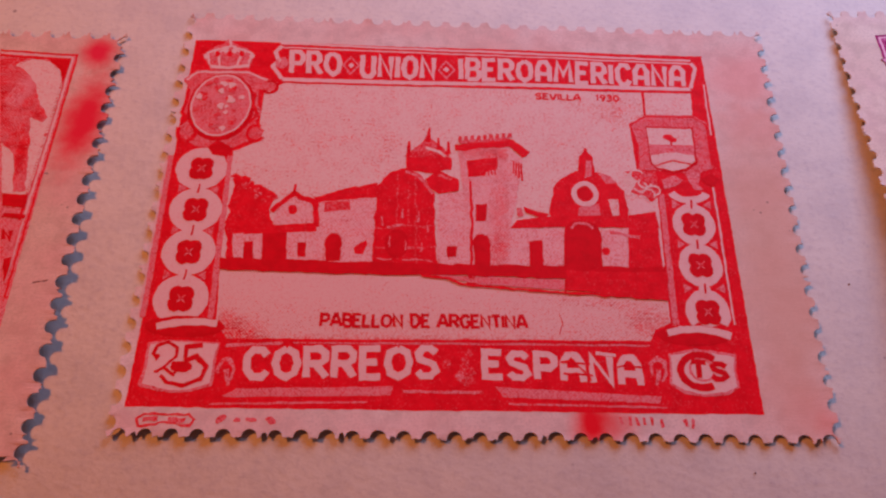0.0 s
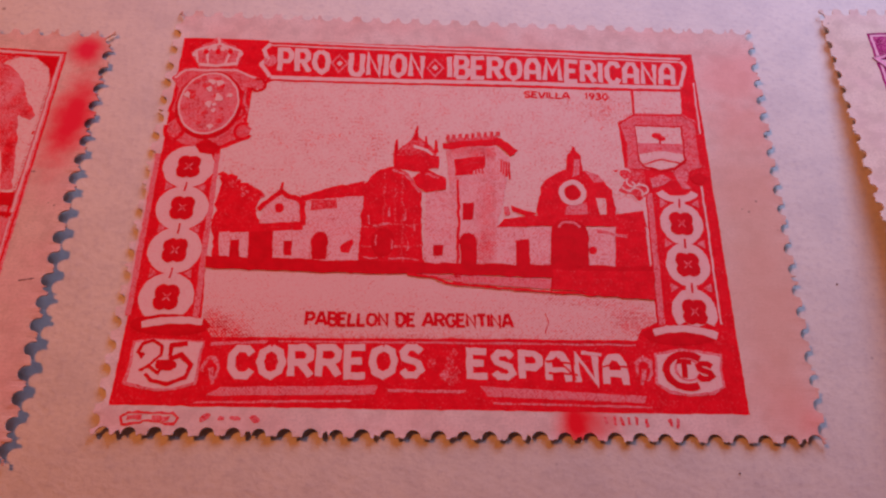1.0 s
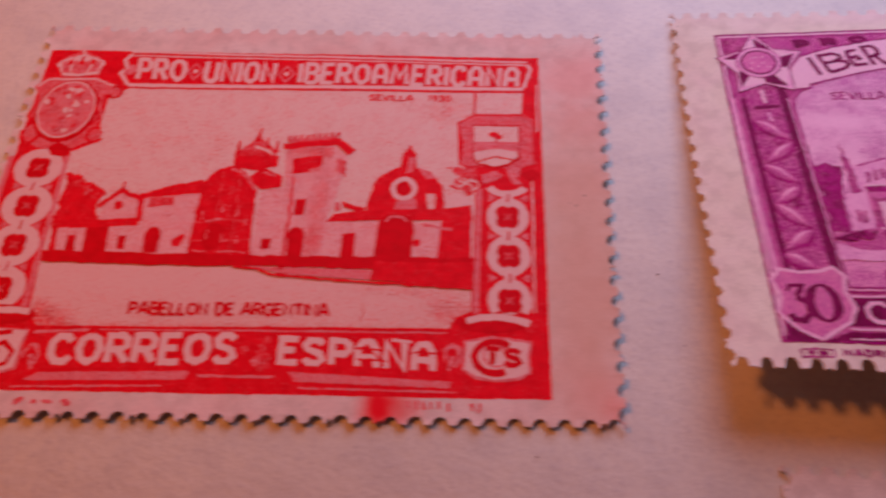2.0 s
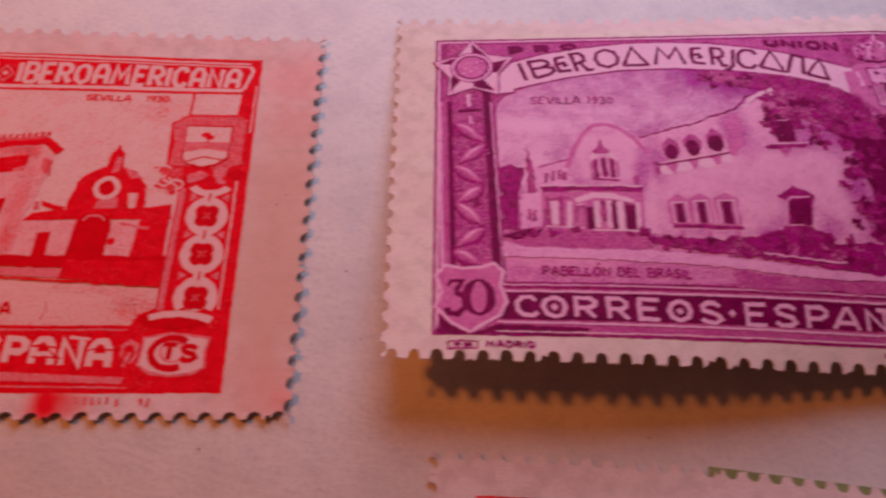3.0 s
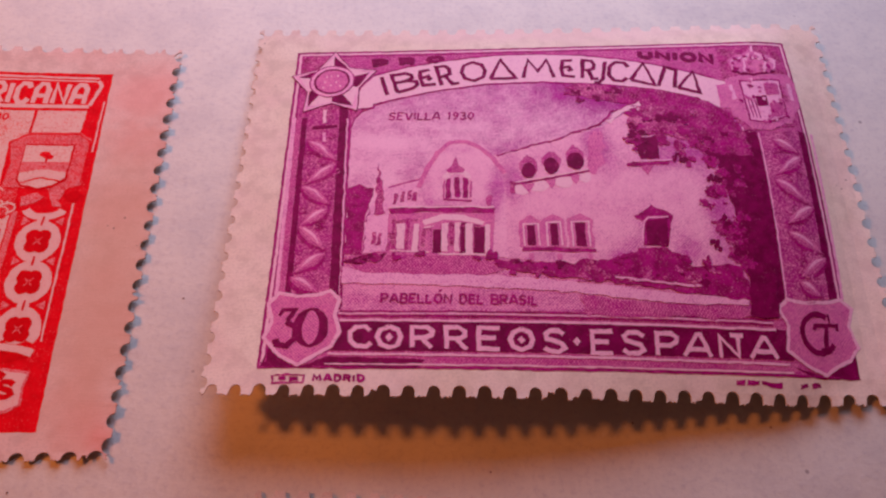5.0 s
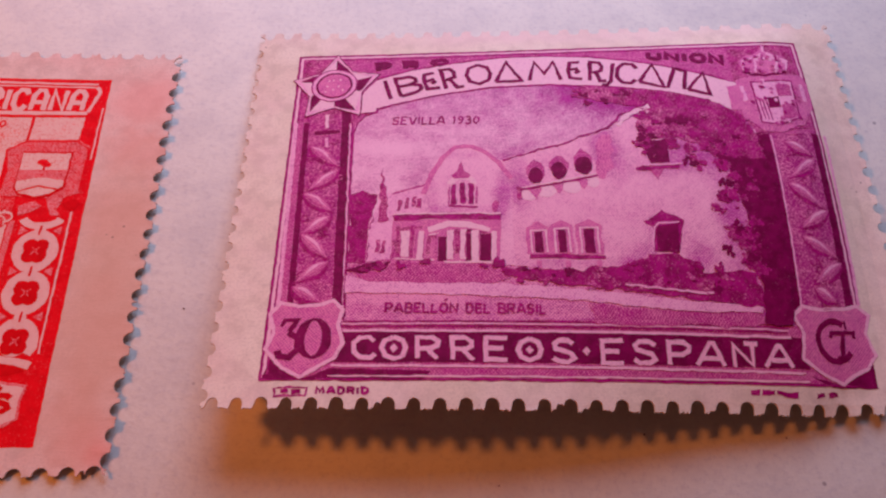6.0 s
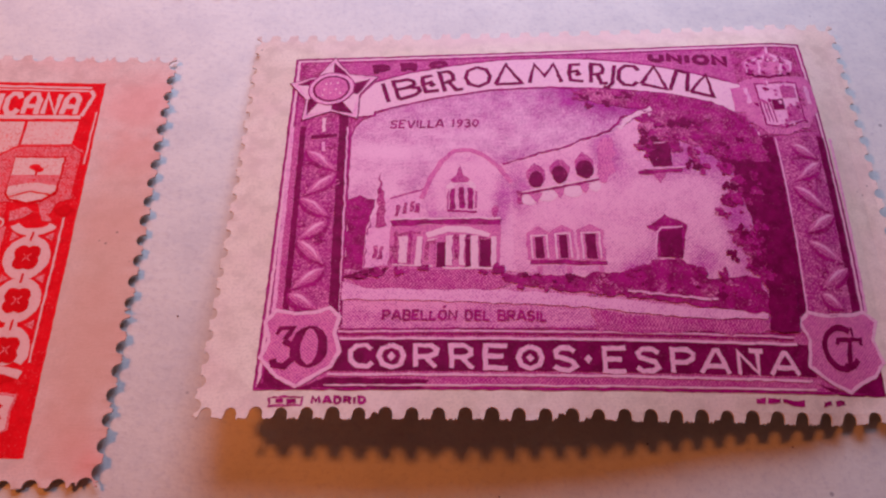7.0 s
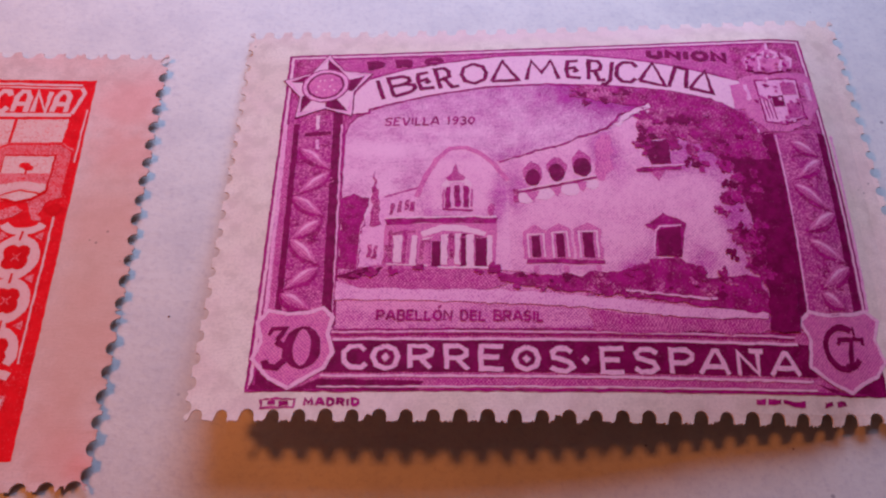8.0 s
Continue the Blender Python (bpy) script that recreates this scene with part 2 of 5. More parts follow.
violet_wall = ink("violet_ink_wall", (0.50, 0.02, 0.30), (0.90, 0.44, 0.58), 0.21, 0.26, 0.3, grain=0.5,
                  tones=((14.6, 12.9, 0.9, 2.4, 0, 0.42), (20.4, 15.6, 1.2, 2.6, -0.2, 0.5), (26.6, 15.2, 3.6, 2.0, 0, 0.55), (28.2, 10.0, 1.6, 4.5, 0, 0.5), (21.6, 7.5, 1.6, 0.9, -0.5, 0.34), (25.5, 7.6, 1.5, 1.2, 0.5, 0.38), (17.2, 7.2, 4.5, 0.5, 0, 0.24), (22.9, 9.4, 1.8, 1.9, 0, 0.2), (17.0, 8.8, 3.0, 1.2, 0, 0.14), (23.6, 14.0, 2.0, 0.9, 0, 0.22)))
violet_gable = ink("violet_ink_gable", (0.52, 0.025, 0.32), (0.90, 0.46, 0.60), 0.18, 0.24, 0.26, grain=0.5,
                   tones=((8.9, 12.8, 0.7, 2.6, -0.3, 0.22), (13.6, 12.3, 0.8, 3.0, 0.25, 0.45), (11.0, 12.6, 1.3, 1.6, 0, 0.16), (10.8, 15.6, 1.6, 0.4, 0, 0.16), (10.0, 11.2, 3.5, 0.4, 0, 0.2)))
violet_tree = ink("violet_ink_foliage", VIOLET_INK, LILAC, 0.92, 0.2, 0.5, dark=VIOLET_DARK, grain=0.9,
                  tones=((23.6, 17.9, 1.7, 1.0, 0, -0.42), (25.9, 16.6, 1.6, 0.9, 0.2, -0.34), (20.6, 20.7, 1.6, 1.0, 0.2, -0.3), (25.0, 18.9, 1.2, 0.7, 0, -0.18)))
violet_bare = ink("unprinted_lilac", (0.55, 0.05, 0.40), (0.86, 0.52, 0.60), 0.08, 0.06, 0.16, grain=0.8)
violet_column = ink("violet_ink_column", (0.42, 0.010, 0.20), LILAC, 0.70, 0.2, 0.55)
violet_text = ink("unprinted_letter", VIOLET_INK, (0.86, 0.46, 0.60), 0.10, 0.06, 0.18, grain=0.8)
violet_road = ink("violet_ink_road", (0.48, 0.014, 0.26), (0.86, 0.34, 0.52), 0.44, 0.32, 0.3, streak=0.3, grain=0.7, tones=((27.0, 3.9, 5.0, 0.9, 0, 0.4), (8.0, 5.1, 5.0, 0.6, 0, -0.22), (17.0, 3.4, 14.0, 0.3, 0, 0.25)))


# ---- building in the plane of a design ----
def as_mesh(bm, name, material, parent, label="", smooth=True):
    mesh = bpy.data.meshes.new(name)
    bm.to_mesh(mesh)
    bm.free()
    mesh.materials.append(material)
    for p in mesh.polygons:
        p.use_smooth = smooth
    ob = new(name, mesh)
    ob.parent = parent
    if label:
        tagged(ob, label)
    return ob


def part(name, bm, material, parent, label=""):
    return as_mesh(bm, name, material, parent, label)


class Strip(list):
    """Faces of one ribbon that share their corners."""


def flat(polys, step=1.0):
    """A bmesh of plane polygons in design mm, cut along a grid so that it can bend. Each next polygon lies a hair higher."""
    bm = bmesh.new()
    for k, item in enumerate(polys):
        known = {}
        for pts in item if isinstance(item, Strip) else [item]:
            pts = [Vector((p[0], p[1], (k % 3) * 0.002)) for p in pts]
            verts = []
            for p in pts:
                key = (round(p.x, 4), round(p.y, 4))
                if key not in known:
                    known[key] = bm.verts.new(p)
                verts.append(known[key])
            for tri in tessellate_polygon([pts]):
                corner = [verts[i] for i in tri]
                if len(set(corner)) == 3 and not bm.faces.get(corner):
                    bm.faces.new(corner)
    for axis in (0, 1):
        lo = min(v.co[axis] for v in bm.verts)
        hi = max(v.co[axis] for v in bm.verts)
        no = Vector((1, 0, 0)) if axis == 0 else Vector((0, 1, 0))
        for i in range(math.ceil(lo / step), math.floor(hi / step) + 1):
            bmesh.ops.bisect_plane(bm, geom=bm.verts[:] + bm.edges[:] + bm.faces[:], dist=1e-5, plane_co=no * (i * step), plane_no=no)
    bmesh.ops.triangulate(bm, faces=bm.faces[:])
    for f in bm.faces:
        f.normal_update()
        if f.normal.z < 0:
            f.normal_flip()
    layer = bm.loops.layers.uv.new("UVMap")
    for f in bm.faces:
        for l in f.loops:
            l[layer].uv = l.vert.co.xy
    return bm


def wobble(p, much):
    """The uneven edge of inked shapes, at two scales."""
    fine = min(0.045, 0.03 + much * 0.1)
    x = p.x + much * noise.noise((p.x * 2.3, p.y * 2.3, 1.7)) + fine * noise.noise((p.x * 8.5, p.y * 8.5, 4.1))
    y = p.y + much * noise.noise((p.x * 2.3, p.y * 2.3, 8.3)) + fine * noise.noise((p.x * 8.5, p.y * 8.5, 6.6))
    return Vector((x, y, 0))


def dense(pts, most=0.24):
    """The outline with no side longer than most."""
    out = []
    for a, b in zip(pts, list(pts[1:]) + [pts[0]]):
        a, b = Vector(a[:2]), Vector(b[:2])
        n = max(1, math.ceil((b - a).length / most - 1e-6))
        out += [a + (b - a) * (i / n) for i in range(n)]
    return out


def printed(name, polys, at, layer, material, parent, label="", rough=0.05):
    """A printed shape: ink polygons lying on the bent sheet."""
    bm = flat([Strip(dense(q) for q in p) if isinstance(p, Strip) else dense(p) for p in polys])
    for v in bm.verts:
        q = wobble(v.co, rough)
        v.co = at(q.x, q.y, 0.006 * layer + v.co.z)
    return as_mesh(bm, name, material, parent, label, False)


def line(pts, width, closed=False):
    """A mitred strip along a polyline; width may be a pair, from start to end."""
    pts = [Vector(p[:2]) for p in pts]
    n = len(pts)
    w0, w1 = width if isinstance(width, tuple) else (width, width)
    a, b = [], []
    for i, p in enumerate(pts):
        before = pts[i - 1] if i or closed else None
        after = pts[(i + 1) % n] if i < n - 1 or closed else None
        d0 = (p - before).normalized() if before is not None else (after - p).normalized()
        d1 = (after - p).normalized() if after is not None else d0
        side = Vector((-d0.y - d1.y, d0.x + d1.x))
        side = side.normalized() if side.length > 1e-6 else Vector((-d0.y, d0.x))
        long = 1.0 / max(0.62, side.dot(Vector((-d0.y, d0.x))))
        h = (w0 + (w1 - w0) * i / max(1, n - 1)) / 2 * long
        a.append(p + side * h)
        b.append(p - side * h)
    count = n if closed else n - 1
    return [Strip([a[i], a[(i + 1) % n], b[(i + 1) % n], b[i]] for i in range(count))]


def oval(c, ru, rv, n=28, start=0.0, end=360.0):
    return [(c[0] + ru * math.cos(radians(start + (end - start) * i / n)), c[1] + rv * math.sin(radians(start + (end - start) * i / n))) for i in range(n if end - start >= 360 else n + 1)]


def ring(c, ru, rv, width, n=28):
    return line(oval(c, ru, rv, n), width, True)


def arc(c, ru, rv, start, end, width, n=14):
    return line(oval(c, ru, rv, n, start, end), width)


def between(a, b, s):
    return (a[0] + (b[0] - a[0]) * s, a[1] + (b[1] - a[1]) * s)


def quad(bl, br, tr, tl, s, t):
    return between(between(bl, br, s), between(tl, tr, s), t)


# letters as pen strokes in a box one high; the first number is the letter's width
GLYPHS = {
    "A": (0.75, ((0.0, 0), (0.32, 1), (0.45, 1), (0.75, 0)), ((0.14, 0.32), (0.62, 0.32))),
    "B": (0.62, ((0.05, 0), (0.05, 1), (0.45, 1), (0.57, 0.85), (0.57, 0.66), (0.42, 0.53), (0.05, 0.53)), ((0.42, 0.53), (0.62, 0.38), (0.62, 0.15), (0.48, 0), (0.05, 0))),
    "C": (0.66, ((0.64, 0.78), (0.5, 0.98), (0.22, 0.98), (0.05, 0.72), (0.05, 0.28), (0.22, 0.02), (0.5, 0.02), (0.64, 0.22))),
    "D": (0.66, ((0.05, 0), (0.05, 1), (0.38, 1), (0.6, 0.78), (0.62, 0.3), (0.4, 0), (0.05, 0))),
    "E": (0.58, ((0.58, 1), (0.05, 1), (0.05, 0), (0.58, 0)), ((0.05, 0.52), (0.48, 0.52))),
    "G": (0.68, ((0.64, 0.8), (0.5, 0.98), (0.22, 0.98), (0.05, 0.72), (0.05, 0.28), (0.22, 0.02), (0.5, 0.02), (0.64, 0.2), (0.64, 0.46), (0.4, 0.46))),
    "I": (0.14, ((0.07, 0), (0.07, 1))),
    "J": (0.4, ((0.34, 1), (0.34, 0.1), (0.2, -0.1), (0.02, -0.06))),
    "L": (0.55, ((0.05, 1), (0.05, 0), (0.55, 0))),
    "M": (0.85, ((0.04, 0), (0.14, 1), (0.42, 0.35), (0.7, 1), (0.8, 0))),
    "N": (0.68, ((0.05, 0), (0.05, 1), (0.62, 0), (0.62, 1))),
    "O": (0.74, ((0.37, 1), (0.12, 0.84), (0.04, 0.5), (0.12, 0.16), (0.37, 0), (0.62, 0.16), (0.7, 0.5), (0.62, 0.84), (0.37, 1))),
    "P": (0.62, ((0.05, 0), (0.05, 1), (0.45, 1), (0.6, 0.84), (0.6, 0.6), (0.45, 0.45), (0.05, 0.45))),
    "R": (0.66, ((0.05, 0), (0.05, 1), (0.45, 1), (0.6, 0.84), (0.6, 0.62), (0.45, 0.48), (0.05, 0.48)), ((0.32, 0.48), (0.64, 0))),
    "S": (0.62, ((0.58, 0.82), (0.42, 0.98), (0.18, 0.98), (0.05, 0.8), (0.1, 0.6), (0.5, 0.42), (0.58, 0.2), (0.42, 0.02), (0.16, 0.02), (0.03, 0.18))),
    "T": (0.62, ((0.0, 1), (0.62, 1)), ((0.31, 1), (0.31, 0))),
    "U": (0.68, ((0.05, 1), (0.05, 0.2), (0.2, 0.01), (0.48, 0.01), (0.62, 0.2), (0.62, 1))),
    "V": (0.7, ((0.02, 1), (0.32, 0), (0.4, 0), (0.68, 1))),
    "0": (0.6, ((0.3, 1), (0.1, 0.8), (0.04, 0.5), (0.1, 0.2), (0.3, 0), (0.5, 0.2), (0.56, 0.5), (0.5, 0.8), (0.3, 1))),
    "1": (0.3, ((0.02, 0.8), (0.18, 1), (0.18, 0))),
    "3": (0.56, ((0.04, 0.9), (0.25, 1), (0.48, 0.86), (0.46, 0.62), (0.22, 0.52)), ((0.22, 0.52), (0.5, 0.42), (0.54, 0.16), (0.3, 0), (0.02, 0.1))),
    "9": (0.56, ((0.5, 0.6), (0.28, 0.46), (0.06, 0.62), (0.1, 0.9), (0.3, 1), (0.48, 0.88), (0.52, 0.55), (0.4, 0.15), (0.18, 0))),
    "round_A": (0.7, ((0.05, 0), (0.07, 0.72), (0.22, 0.99), (0.48, 0.99), (0.63, 0.72), (0.65, 0)), ((0.07, 0.38), (0.63, 0.38))),
    "triangle_A": (0.9, ((0.0, 0.02), (0.46, 1), (0.86, 0.0), (0.0, 0.02))),
    "arch_N": (0.66, ((0.03, 0), (0.12, 0.96), (0.58, 0.86), (0.6, 0.0))),
    "curl_E": (0.62, ((0.5, 0.95), (0.12, 0.92), (0.06, 0.5), (0.12, 0.1), (0.56, 0.06)), ((0.1, 0.52), (0.36, 0.6), (0.42, 0.44), (0.3, 0.36))),
    "tall_R": (0.7, ((0.06, 0), (0.06, 1), (0.4, 1), (0.54, 0.8), (0.5, 0.55), (0.1, 0.42)), ((0.3, 0.46), (0.48, 0.02), (0.74, 0.06))),
}


def strokes(letter, bl, br, tr, tl, weight):
    polys = []
    wide = GLYPHS[letter][0]
    for pts in GLYPHS[letter][1:]:
        polys += line([quad(bl, br, tr, tl, x / wide, y) for x, y in pts], weight)
    return polys


def lettering(name, letters, bl, br, tr, tl, weight, at, layer, material, parent, gap=0.16, whole=False, label=""):
    """A row of letters filling the four-sided box; each letter a part, or the row as one."""
    widths = [GLYPHS[c][0] if c in GLYPHS else 0.35 for c in letters]
    total = sum(widths) + gap * (len(letters) - 1)
    x, joined, made = 0.0, [], []
    for c, w in zip(letters, widths):
        s0, s1 = x / total, (x + w) / total
        x += w + gap
        if c not in GLYPHS:
            continue
        box = [quad(bl, br, tr, tl, s, t) for s, t in ((s0, 0), (s1, 0), (s1, 1), (s0, 1))]
        polys = strokes(c, *box, weight)
        if whole:
            joined += polys
        else:
            made.append(printed(name, polys, at, layer, material, parent, label))
    if whole:
        made.append(printed(name, joined, at, layer, material, parent, label, 0.04))
    return made


def perforated(u0, u1, v0, v1, nu, nv, r, deep, rng, ragged=0.06, torn=0.08, flank=None):
    """The outline of a perforated sheet: round bites between teeth with torn tips."""
    pts = []

    def side(p, q, n, deep):
        d = (Vector(q) - Vector(p))
        step, along = d.length / n, d.normalized()
        inn = Vector((-along.y, along.x))
        for i in range(n):
            c = Vector(p) + along * step * (i + 0.5)
            lost = rng.random() < torn
            tip = rng.uniform(0.12, 0.35) if lost else 0.0
            rr = r * rng.uniform(0.92, 1.08)
            w = step / 2 - rr
            start = Vector(p) + along * step * i
            for k in range(4):
                if i or k:
                    pts.append(start + along * (w * k / 4) + inn * (tip + rng.uniform(-ragged, ragged)))
                else:
                    pts.append(start + (along + inn) * 0.12)
            for k in range(9):
                a = math.pi * k / 8
                pts.append(c - along * rr * math.cos(a) + inn * (deep + rr * math.sin(a)))
            for k in range(3):
                pts.append(start + along * (step - w + w * k / 3) + inn * rng.uniform(-ragged, ragged))
    side((u0, v0), (u1, v0), nu, deep)
    side((u1, v0), (u1, v1), nv, deep if flank is None else flank)
    side((u1, v1), (u0, v1), nu, deep)
    side((u0, v1), (u0, v0), nv, deep if flank is None else flank)
    return pts


def paper_sheet(outline, at, material, parent, box, curl=0.05, thick=0.11, label="", step=1.0):
    """Stamp paper with thickness, its torn edge slightly uneven in height."""
    bm = flat([outline], step)
    u0, u1, v0, v1 = box
    edges = [e for e in bm.edges if len(e.link_faces) == 1]
    lower = {}
    spots = {v: v.co.copy() for v in bm.verts}
    uv = bm.loops.layers.uv["UVMap"]
    for v, p in spots.items():
        near = min(p.x - u0, u1 - p.x, p.y - v0, v1 - p.y)
        lift = curl * noise.noise((p.x * 0.9, p.y * 0.9, 3.0)) * max(0.0, 1.0 - near / 0.55)
        v.co = at(p.x, p.y, lift)
        lower[v] = at(p.x, p.y, lift - thick)
    rim = {}
    for e in edges:
        for v in e.verts:
            if v not in rim:
                rim[v] = bm.verts.new(lower[v])
    for e in edges:
        f0 = e.link_faces[0]
        a, b = e.verts
        loop = next(l for l in f0.loops if l.edge == e)
        a, b = loop.vert, loop.link_loop_next.vert
        f = bm.faces.new((b, a, rim[a], rim[b]))
        for l in f.loops:
            src = l.vert if l.vert in spots else (a if l.vert == rim[a] else b)
            l[uv].uv = spots[src].xy
    bm.normal_update()
    return as_mesh(bm, "paper", material, parent, label, False)


def thing(name, label, category, group=""):
    ob = new(name)
    return tagged(ob, label, category, group)


# ---- the red 25 centimos stamp ----
rng = random.Random(7)
red_stamp = thing("postage_stamp", "red pavilion stamp on rose-stained paper, flat on the page", "stamp", "stamps on the page")
RED_BOX = (-0.75, 40.2, -1.6, 28.4)
paper_sheet(perforated(*RED_BOX, 29, 21, 0.44, 0.02, rng, 0.06, 0.25), RED, red_paper, red_stamp, RED_BOX, 0.10)
frame_red = printed("printed_frame", [((0, 0), (36, 0), (36, 26), (0, 26))], RED, 1, red_solid, red_stamp)


def red(name, polys, layer, material, label="", rough=0.05, under=None):
    return printed(name, polys, RED, layer, material, under or red_stamp, label, rough)


# the picture field: sky, forecourt and a pale corner beside the arms
red("picture_sky", [((5.28, 21.60), (6.49, 22.45), (31.34, 22.66), (31.28, 20.60), (30.17, 20.00), (30.33, 16.29), (31.49, 14.81), (31.36, 9.31), (3.99, 8.71), (3.79, 16.87), (5.24, 17.62))], 2, red_sky)
red("picture_forecourt", [((4.01, 8.78), (31.30, 9.38), (31.25, 5.49), (30.31, 5.04), (29.96, 4.32), (5.08, 4.06), (4.33, 4.98))], 2, red_ground)
red("pale_corner", [((31.50, 22.62), (34.77, 22.65), (34.62, 20.34), (34.12, 20.70), (31.41, 20.70))], 2, red_sky)
# title panel and its rules
for a, b, wd in (((5.95, 25.94), (35.16, 25.57), 0.16), ((6.10, 25.59), (35.04, 25.31), 0.10), ((6.38, 22.78), (34.82, 23.04), 0.30)):
    red("title_rule", line((a, b), wd), 2, red_bare)
red("title_rule", line(((6.41, 22.54), (31.34, 22.66), (31.32, 20.60)), 0.12), 4, red_solid)
red("panel_end", line(((6.09, 25.69), (5.67, 25.12), (5.99, 24.38), (5.61, 23.87), (6.34, 22.83)), 0.28), 3, red_bare)
red("panel_end", line(((35.13, 25.36), (35.39, 24.86), (35.11, 23.95), (34.84, 23.14)), 0.25), 3, red_bare)
red("panel_end_ornament", [oval((6.20, 24.19), 0.45, 0.5, 10)], 3, red_dim)
lettering("title_letter", "PRO", (6.87, 23.39), (10.34, 23.37), (10.21, 25.20), (6.73, 25.21), 0.36, RED, 3, red_bare, red_stamp, 0.2)
lettering("title_letter", "UNION", (11.75, 23.28), (16.85, 23.29), (16.86, 25.07), (11.69, 25.11), 0.36, RED, 3, red_bare, red_stamp, 0.2)
lettering("title_letter", [*"IBERO", "round_A", *"MERIC", "round_A", "N", "round_A"], (18.58, 23.30), (34.45, 23.27), (34.59, 24.98), (18.58, 25.04), 0.35, RED, 3, red_bare, red_stamp, 0.2)
for c in ((10.99, 24.19), (17.67, 24.06)):
    red("title_diamond", line([(c[0] - 0.55, c[1]), (c[0], c[1] + 0.75), (c[0] + 0.55, c[1]), (c[0], c[1] - 0.75)], 0.13, True), 3, red_dim)
    red("title_diamond", [[(c[0] - 0.22, c[1]), (c[0], c[1] + 0.25), (c[0] + 0.22, c[1]), (c[0], c[1] - 0.25)]], 3, red_bare)
lettering("picture_caption", "SEVILLA   1930", (23.85, 21.76), (29.63, 21.78), (29.68, 22.31), (23.87, 22.24), 0.13, RED, 4, red_solid, red_stamp, 0.16, True, "small red caption")
lettering("picture_caption", "PABELLON DE ARGENTINA", (10.39, 4.95), (22.61, 5.02), (22.57, 5.77), (10.37, 5.69), 0.20, RED, 4, red_heavy, red_stamp, 0.14, True, "red caption under the picture")

# Spanish arms: crown over a scrolled cartouche
red("crown", [((1.36, 23.41), (1.12, 23.99), (0.63, 24.66), (1.11, 25.18), (1.94, 25.72), (2.28, 26.14), (2.76, 25.75), (3.76, 25.29), (4.29, 24.81), (4.10, 24.11), (3.97, 23.61))], 3, red_mid)
for k in range(6):
    c = between((0.96, 24.58), (4.07, 24.70), k / 5)
    red("crown_pearl", [oval((c[0], c[1] + 0.5 * math.sin(math.pi * k / 5)), 0.19, 0.22, 9)], 4, red_bare)
for k in range(3):
    c = between((1.68, 24.70), (3.36, 24.77), k / 2)
    red("crown_jewel", [oval((c[0], c[1] + 0.1), 0.2, 0.26, 8)], 5, red_solid)
for a, b in (((1.3, 23.8), (1.0, 24.9)), ((1.95, 23.75), (1.75, 24.95)), ((3.2, 23.8), (3.3, 25.0)), ((3.9, 23.9), (4.05, 24.95))):
    red("crown_arch", line((a, b, (2.6, 25.55)), 0.15), 4.5, red_bare, rough=0.1)
red("crown_cross", line(((2.45, 25.5), (2.4, 26.1)), 0.18), 5, red_bare, rough=0.1)
red("crown_band", line(((1.32, 23.70), (2.61, 23.61), (3.97, 23.86)), 0.24), 4, red_bare)
red("cartouche", [((-0.35, 22.48), (0.43, 23.38), (3.99, 23.42), (4.89, 22.97), (6.10, 22.53), (5.96, 21.67), (5.33, 21.83), (4.86, 21.91), (4.93, 20.65), (5.31, 19.96), (4.94, 19.27), (5.62, 18.52), (5.39, 17.89), (4.32, 17.59), (3.72, 17.13), (2.64, 17.71), (2.00, 17.08), (1.24, 17.23), (0.32, 17.72), (-0.04, 18.60), (0.53, 19.25), (-0.00, 19.78), (0.31, 21.65))], 3, red_mid)
red("cartouche_edge", line(((-0.12, 22.49), (0.54, 23.19), (4.01, 23.27), (4.91, 22.82), (6.04, 22.39)), 0.14), 4, red_bare)
red("scroll", arc((5.61, 22.08), 0.5, 0.5, -150, 120, 0.20), 5, red_heavy)
red("scroll", arc((0.56, 18.35), 0.6, 0.8, -200, 90, 0.30, 16), 5, red_solid)
red("scroll", arc((5.08, 18.32), 0.55, 0.62, 60, 330, 0.22, 16), 5, red_solid)
red("scroll", line(((4.67, 21.57), (4.63, 20.63), (5.03, 19.77), (4.51, 19.11)), 0.22), 5, red_solid)
red("scroll", line(((0.22, 21.74), (0.16, 20.71), (-0.00, 19.78), (0.69, 19.17)), 0.22), 5, red_solid)
red("oval_shield", [oval((2.54, 20.37), 2.25, 2.75, 30)], 5, red_heavy)
red("oval_shield", [oval((2.49, 20.51), 1.98, 2.5, 30)], 6, red_soft)
red("oval_shield_edge", ring((2.49, 20.51), 1.95, 2.45, 0.12, 30), 7, red_bare)
for k in range(4):
    a = between((1.13, 20.74), (1.96, 20.77), k / 3)
    b = between((1.45, 19.10), (2.30, 18.86), k / 3)
    red("shield_pale", line((a, b), 0.17), 7, red_mid)
for k in range(46):
    c = ((2.49, 20.51)[0] + 1.6 * rng.uniform(-1, 1), (2.49, 20.51)[1] + 2.0 * rng.uniform(-1, 1))
    if math.hypot((c[0] - (2.49, 20.51)[0]) / 1.7, (c[1] - (2.49, 20.51)[1]) / 2.2) < 1:
        s = rng.uniform(0.12, 0.34)
        red("shield_charge", [[(c[0] + s * rng.uniform(0.5, 1.2) * math.cos(a), c[1] + s * rng.uniform(0.5, 1.2) * math.sin(a)) for a in [j * math.pi / 4 for j in range(8)]]], 8 + 0.1 * k, rng.choice((red_rough, red_mid, red_mid, red_bare)), rough=0.12)
